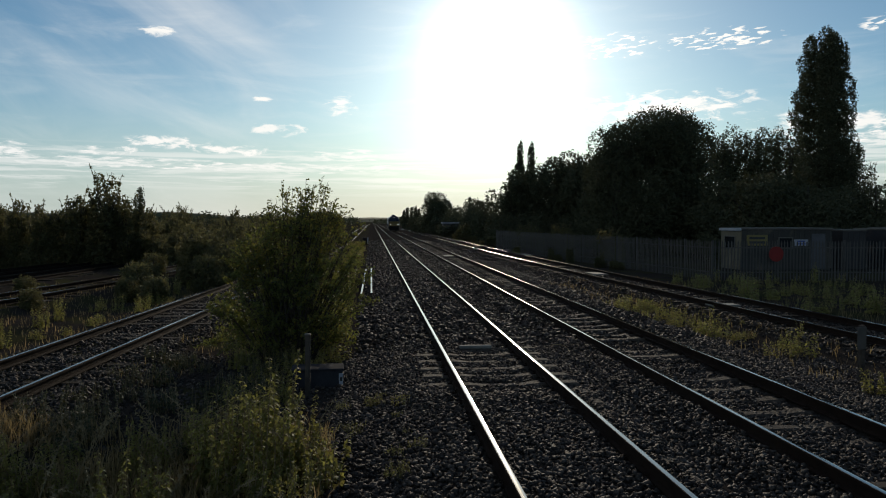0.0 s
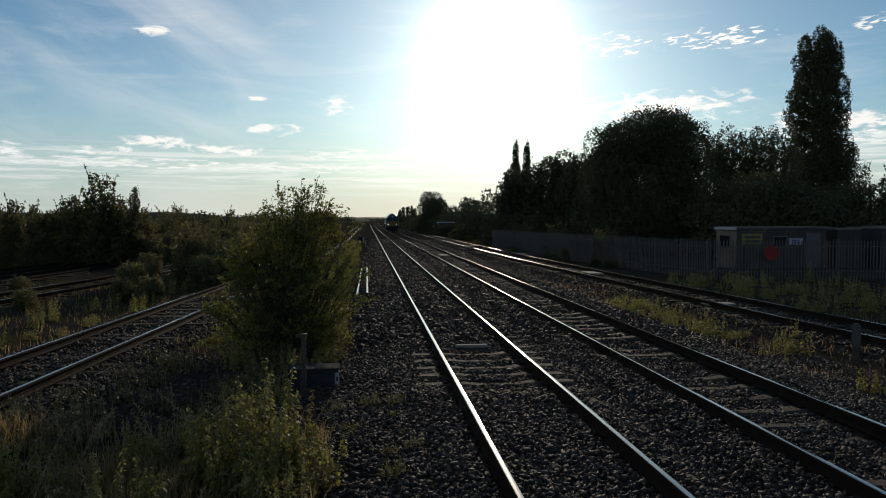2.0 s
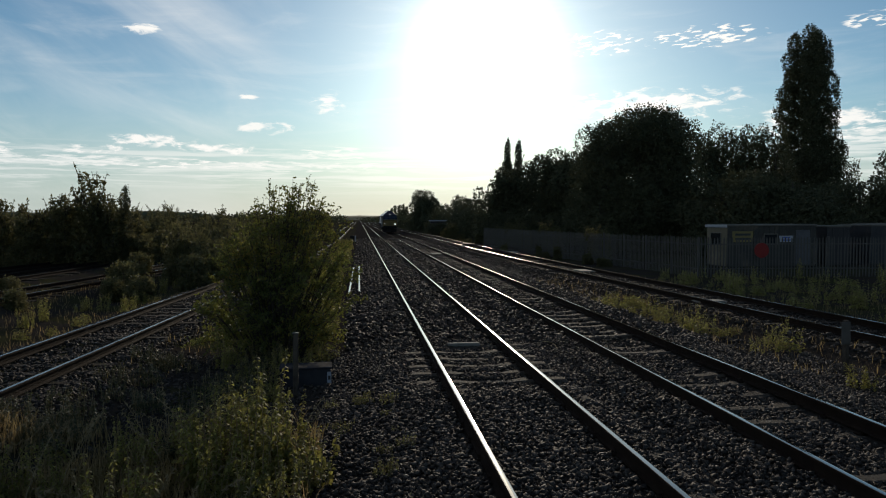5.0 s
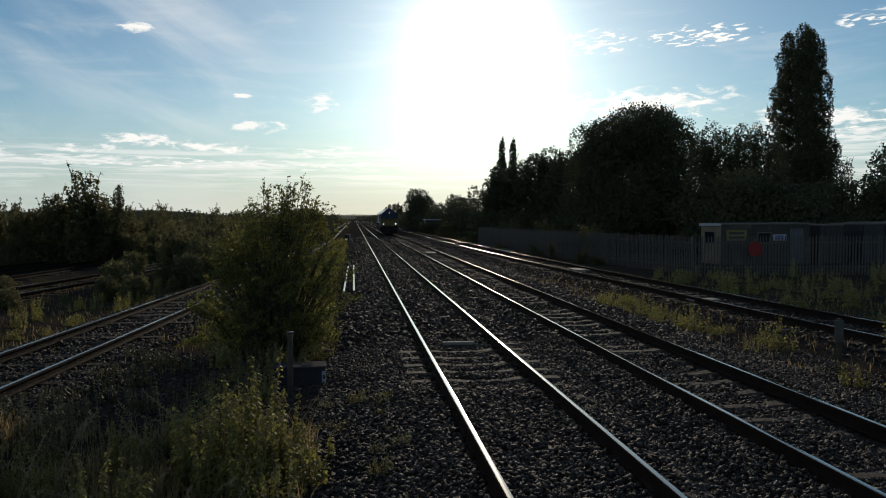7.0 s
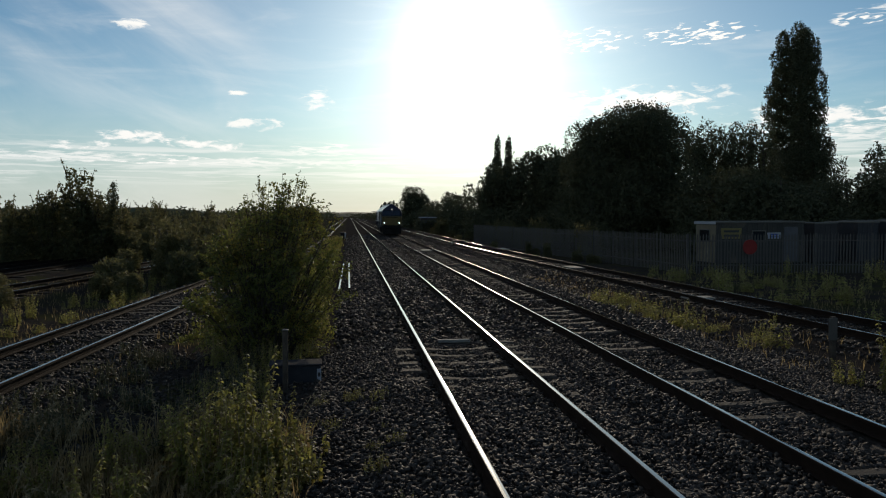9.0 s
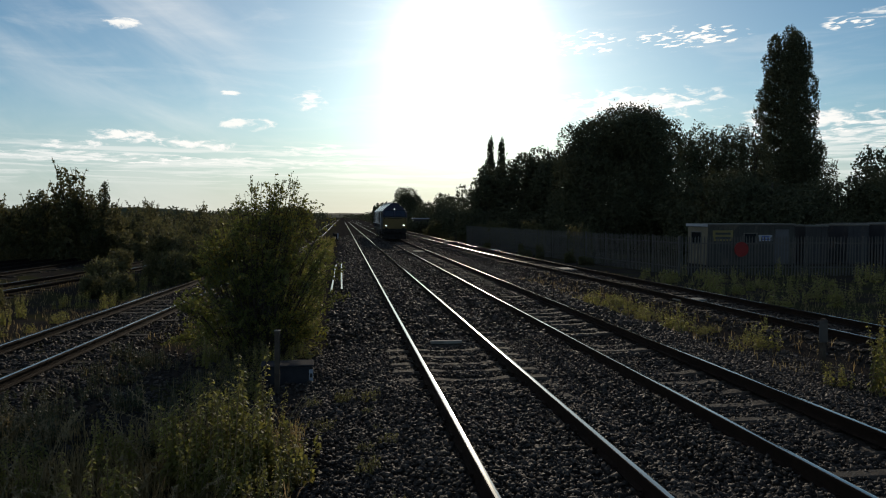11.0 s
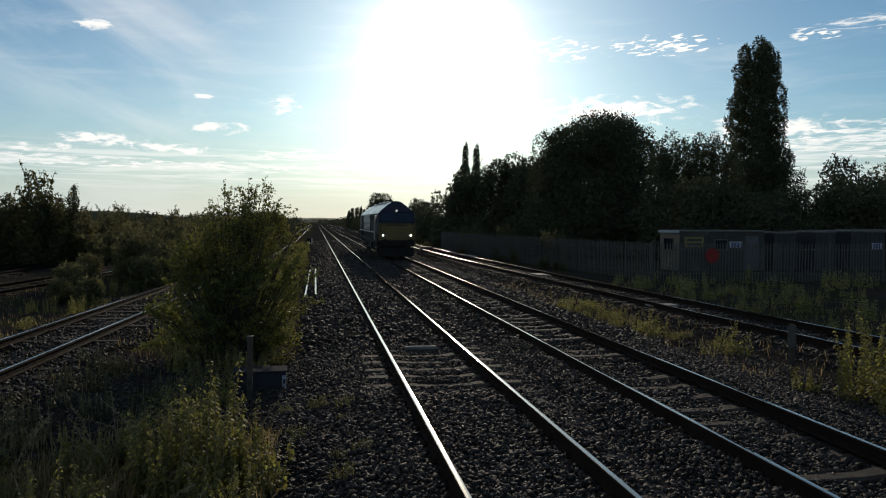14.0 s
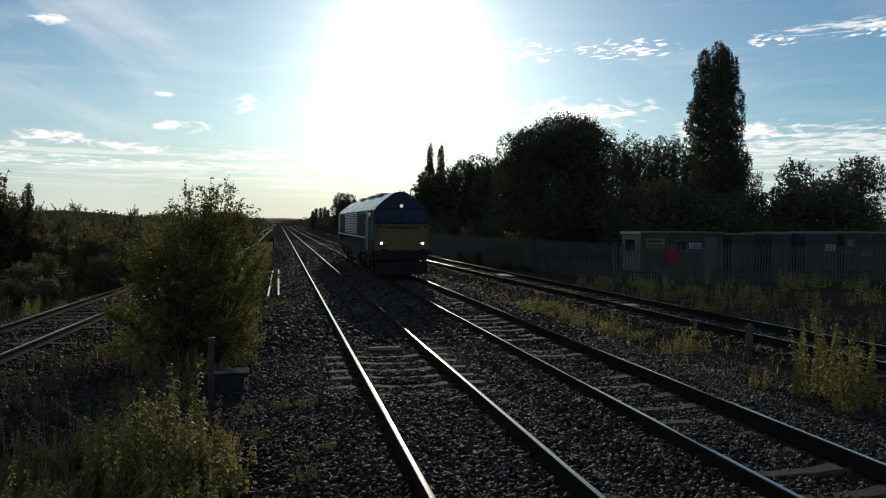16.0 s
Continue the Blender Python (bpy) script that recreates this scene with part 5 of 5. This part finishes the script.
# ---- lineside things ----
def build_lineside():
    M["box_blue"] = surface("weathered blue-grey box", (0.027, 0.027, 0.030), (0.046, 0.046, 0.050), 4, 0.95, 0, 0.2, 40, stain=(0.03, 0.03, 0.03), spec=0.02)
    M["pale_board"] = surface("bleached timber board", (0.17, 0.155, 0.13), (0.27, 0.25, 0.215), 6, 0.85, 0, 0.3, 60, stain=(0.10, 0.085, 0.065), spec=0.1)
    z = float(ground_z(-1.05, 12.0))
    post = empty("marker_post", pose(-1.05, 12.0, z, 0, 0.6, 0), "grey steel marker post beside bush", "post")
    part("shaft", Geo().box((0, 0, 0.48), (0.085, 0.085, 1.06), 0.012), M["concrete"], post)
    part("cap", Geo().box((0, 0, 1.015), (0.10, 0.10, 0.02), 0.006), M["cabin_roof"], post)
    z = float(ground_z(8.7, 12.1))
    post = empty("marker_post", pose(8.66, 12.2, z, 0, -0.5, 8), "weathered concrete marker post beside track", "post")
    part("shaft", Geo().box((0, 0, 0.48), (0.095, 0.09, 1.09), 0.015), M["concrete"], post)
    part("plate", Geo().box((-0.05, -0.058, 0.80), (0.19, 0.02, 0.40), 0.006), M["steel_grey"], post)
    z = float(ground_z(-1.0, 12.9))
    box = empty("trackside_box", pose(-0.95, 12.9, z, 0, 0, 3), "low blue-grey trackside equipment box", "equipment box")
    part("body", Geo().box((0, 0, 0.15), (0.86, 0.45, 0.32), 0.02), M["box_blue"], box)
    part("lid", Geo().box((0, 0, 0.32), (0.90, 0.49, 0.03), 0.01), M["box_blue"], box)
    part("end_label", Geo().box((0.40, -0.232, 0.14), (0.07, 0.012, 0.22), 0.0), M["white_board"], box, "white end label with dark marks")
    part("label_mark", Geo().box((0.40, -0.241, 0.15), (0.04, 0.006, 0.07), 0.0), M["dark_ink"], box)
    for x0, x1, label in ((-0.02, -0.04, "long spare rail lying on ballast"), (-0.40, -0.33, "long spare rail lying in weeds")):
        ob = empty("spare_rail", pose(0, 0, 0), label, "rail", "spare rails")
        sec = []
        for y in np.arange(26.5, 41.6, 1.5):
            x = x0 + (x1 - x0) * (y - 26.5) / 15
            sec.append([(x + a * 1.2, float(y), float(ground_z(x, y)) + 0.16 + b) for a, b in PROFILE])
        part("rail_bar", Geo().loft(sec, mats=RAIL_MATS), [M["rail_dull"], M["rail_side"]], ob)
    ob = empty("signal_cabinet", pose(-0.75, 88, -0.42), "small dark trackside cabinet with pale plates", "cabinet")
    part("body", Geo().box((0, 0, 0.45), (0.7, 0.5, 0.9), 0.03), M["dark_steel"], ob)
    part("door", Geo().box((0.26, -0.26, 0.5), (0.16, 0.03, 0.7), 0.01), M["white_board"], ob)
    part("plate", Geo().box((-0.15, -0.28, 0.35), (0.3, 0.02, 0.3), 0.0), M["cabin_roof"], ob)
    for x, y, w, d, label in ((5.62, 54, 0.7, 1.6, "pale loose board lying beside track"), (11.45, 55.2, 1.1, 2.2, "pale board lying in siding track"), (11.1, 35.0, 1.0, 1.4, "pale board lying in siding track"),
                              (10.7, 21.5, 0.9, 0.5, "pale board lying in siding track")):
        ob = empty("loose_board", pose(x, y, -0.155), label, "board", "loose boards")
        part("board", Geo().box((0, 0, 0.03), (w, d, 0.05), 0.01), M["pale_board"], ob)
    ob = empty("timber_baulk", pose(2.12, 14.93, -0.165, rz=-1), "pale timber baulk lying between the rails", "timber", "loose boards")
    part("baulk", Geo().box((0, 0, 0.02), (0.66, 0.11, 0.07), 0.012), M["pale_board"], ob)
    ob = empty("point_motor", pose(9.75, 65.5, -0.25), "dark trackside point motor box", "equipment box")
    part("body", Geo().box((0, 0, 0.20), (1.1, 0.9, 0.42), 0.04), M["dark_steel"], ob)
    part("lid", Geo().box((0, 0, 0.43), (1.16, 0.96, 0.05), 0.02), M["dark_steel"], ob)
    ob = empty("marker_post", pose(-12.3, 42, -0.45), "short pale post among yard tracks", "post")
    part("shaft", Geo().box((0, 0, 0.45), (0.14, 0.12, 0.95), 0.015), M["cabin_roof"], ob)
    part("cap", Geo().box((0, 0, 0.94), (0.18, 0.16, 0.04), 0.01), M["cabin_roof"], ob)
    z = -0.2
    ob = empty("loose_wire", pose(3.75, 14.4, z), "thin curled loose wire on ballast", "wire")
    loop = [(0.28 * math.cos(a) * (0.7 + 0.3 * math.sin(a)), 0.55 * math.sin(a), 0.03 + 0.05 * abs(math.sin(a * 1.5))) for a in [k * 0.3 - 1.7 for k in range(13)]]
    part("strand", Geo().tube(loop, [0.006] * len(loop), 5), M["straw"], ob)


def build_horizon():
    rng = np.random.default_rng(90)
    pos = []
    for k in range(420):
        a = rng.uniform(-1.2, 1.2)
        d = rng.uniform(320, 900)
        x, y = math.sin(a) * d, math.cos(a) * d
        if abs(x) < 5 + 2900 / d:
            continue
        h, w = rng.uniform(4, 8.5), rng.uniform(5, 14)
        q = rng.normal(size=(200, 3))
        q *= (rng.uniform(0, 1, 200) ** 0.4 / np.linalg.norm(q, axis=1))[:, None]
        pos.append(np.array([x, y, h * 0.45]) + q * np.array([w, w, h * 0.55]))
    pos = np.concatenate(pos)
    pos = pos[pos[:, 2] > -0.5]
    tagged(new("far_woods", leaves("far_woods", pos, 1.5, rng, M["leaf_dark"], True)), "far dark woods and hedges along the horizon", "woods", kind="stuff")
    g = Geo()
    n = 60
    sec = []
    for k in range(n + 1):
        a = -1.3 + 2.6 * k / n
        h = 12 + 9 * math.sin(k * 0.37) + 5 * math.sin(k * 1.1)
        sec.append([(math.sin(a) * 1700, math.cos(a) * 1700, -3), (math.sin(a) * 1760, math.cos(a) * 1760, h), (math.sin(a) * 2000, math.cos(a) * 2000, h + 4), (math.sin(a) * 2200, math.cos(a) * 2200, -3)])
    g.loft(sec, closed=False, caps=False)
    ob = part("far_hills", g, surface("far hill fields", (0.05, 0.06, 0.03), (0.09, 0.09, 0.05), 0.01, 0.95, 0, 0.0))
    tagged(ob, "low far hills on the horizon", "hills", kind="structure")


# ---- assembly ----
build_ground()
build_track("near main line track with polished rails on concrete sleepers", lambda y: 2.09 + 0 * y, -6, 900, 90, gap=0.65, clips_to=18, first=0.1, uneven=0.0)
build_track("second main line track with polished rails on concrete sleepers", lambda y: 5.36 + 0 * y, -6, 900, 90, clips_to=18, first=0.21)
build_track("siding track with dull rails on timber sleepers by weeds", siding_right, -4, 690, 60, False, "rail_dull", 0.75)
build_track("rusty siding track on timber sleepers beside bushes", siding_left, -4, 690, 60, False, "rail_dull", 0.75)
build_track("overgrown yard track with dull rails", yard_near, 8, 118, 60, False, "rail_dull", 0.8)
build_track("middle yard track with dull rails among scrub", yard_mid, 12, 72, 60, False, "rail_dull", 0.8)
build_track("far yard track with dull rails", yard_far, 14, 148, 70, False, "rail_dull", 0.8)


def build_stalks():
    """Dry seed stalks that lean out of the verge."""
    r = random.Random(77)
    for i in range(70):
        x, y = r.uniform(-5.0, -0.7), r.uniform(5.6, 9.4)
        h, a = r.uniform(0.5, 1.15), r.uniform(0, math.tau)
        ob = empty("dry_stalk", pose(x, y, float(ground_z(x, y)) - 0.02), "dry brown seed stalk leaning over verge", "stalk", "dry stalks")
        lean = r.uniform(0.25, 0.9) * h
        pts = [(math.cos(a) * lean * q ** 1.6, math.sin(a) * lean * q ** 1.6, h * (q - 0.25 * q * q)) for q in (0, 0.35, 0.7, 1.0)]
        part("stem", Geo().tube(pts, [0.005, 0.0045, 0.0035, 0.002], 5), M["straw"], ob)
        head = Geo()
        for k in range(20):
            q = 0.5 + 0.5 * k / 20
            c = Vector((math.cos(a) * lean * q ** 1.6, math.sin(a) * lean * q ** 1.6, h * (q - 0.25 * q * q)))
            d = Vector((r.gauss(0, 1), r.gauss(0, 1), r.gauss(0, 1))).normalized() * 0.045
            head.tube([c, c + d * 0.5, c + d], [0.002, 0.007, 0.001], 4)
        tagged(part("seed_head", head, M["straw"], ob), kind="stuff")


build_stalks()
loco, wheels = build_locomotive()
build_trees()
build_scrub()
build_main_bush()
build_fence()
build_yard()
build_lineside()
build_horizon()
build_weeds()
grass_field("verge_grass", -6.5, -0.5, 4.3, 10, 21000, 0.36, 31, "rough dry grass on the verge")
grass_field("siding_grass", -14, -1.0, 13, 34, 9000, 0.2, 32, "rough grass between siding tracks", lambda x, y: np.abs(x - siding_left(y)) > 1.3)
grass_field("fence_grass", 7.6, 19, 12, 33, 8000, 0.22, 33, "rough grass along the fence", lambda x, y: np.abs(x - siding_right(y)) > 1.3)


def off_rails(x, y, rng):
    ok = np.ones(len(x), bool)
    for c in (2.09, 5.36):
        for s in (-0.752, 0.752):
            ok &= np.abs(x - c - s) > 0.10
    # stones lie thin on the sleepers that show
    on2 = (np.abs(x - 5.36) < 0.72) & (np.abs((y + 5.79 + 0.35) % 0.7 - 0.35) < 0.15)
    ok &= ~on2 | (rng.random(len(x)) < np.where(y < 10, 0.9, 0.38))
    on1 = (np.abs(x - 2.09) < 1.2) & (np.abs((y + 5.9 + 0.325) % 0.65 - 0.325) < 0.15) & (y > 11.2) & (y < 14.9)
    ok &= ~on1 | (rng.random(len(x)) < 0.12)
    return ok


stone_field("ballast_stones", -0.6, 9.3, 4.6, 15.5, 84000, 0.026, 51, "dark grey granite ballast stones between rails", off_rails)
stone_field("ballast_stones", -0.4, 9.0, 15.5, 50, 34000, 0.045, 52, "dark grey granite ballast stones between rails", off_rails)
stone_field("ballast_stones", -0.4, 9.0, 50, 100, 9000, 0.07, 55, "dark grey granite ballast stones between rails", off_rails)
stone_field("verge_stones", -5.0, -0.4, 8.5, 16, 6000, 0.026, 56, "dark cinders and stones beside the siding")
stone_field("siding_stones", -8.5, -3.4, 9, 30, 24000, 0.030, 53, "dark ballast stones on the siding", lambda x, y, r: np.abs(x - siding_left(y)) < 1.7)
stone_field("siding_stones", 9.0, 13.5, 12, 40, 14000, 0.036, 54, "dark ballast stones on the siding", lambda x, y, r: np.abs(x - siding_right(y)) < 1.8)


# ---- what moves ----
def distance(t):
    """How far along the line the locomotive's front stands."""
    return 178 - 9.9 * t + 0.05 * t * t


def motions():
    walk(loco, [(k * 0.5, pose(5.36, distance(k * 0.5) - 0.45, 0)) for k in range(33)])
    for w, y in wheels:
        rows = []
        for k in range(241):
            t = min(16.0, k / 15)
            gone = (178 - distance(t)) / 0.53
            rows.append((t, pose(0, y, 0.53) @ Matrix.Rotation(gone, 4, "X")))
        walk(w, rows)


motions()
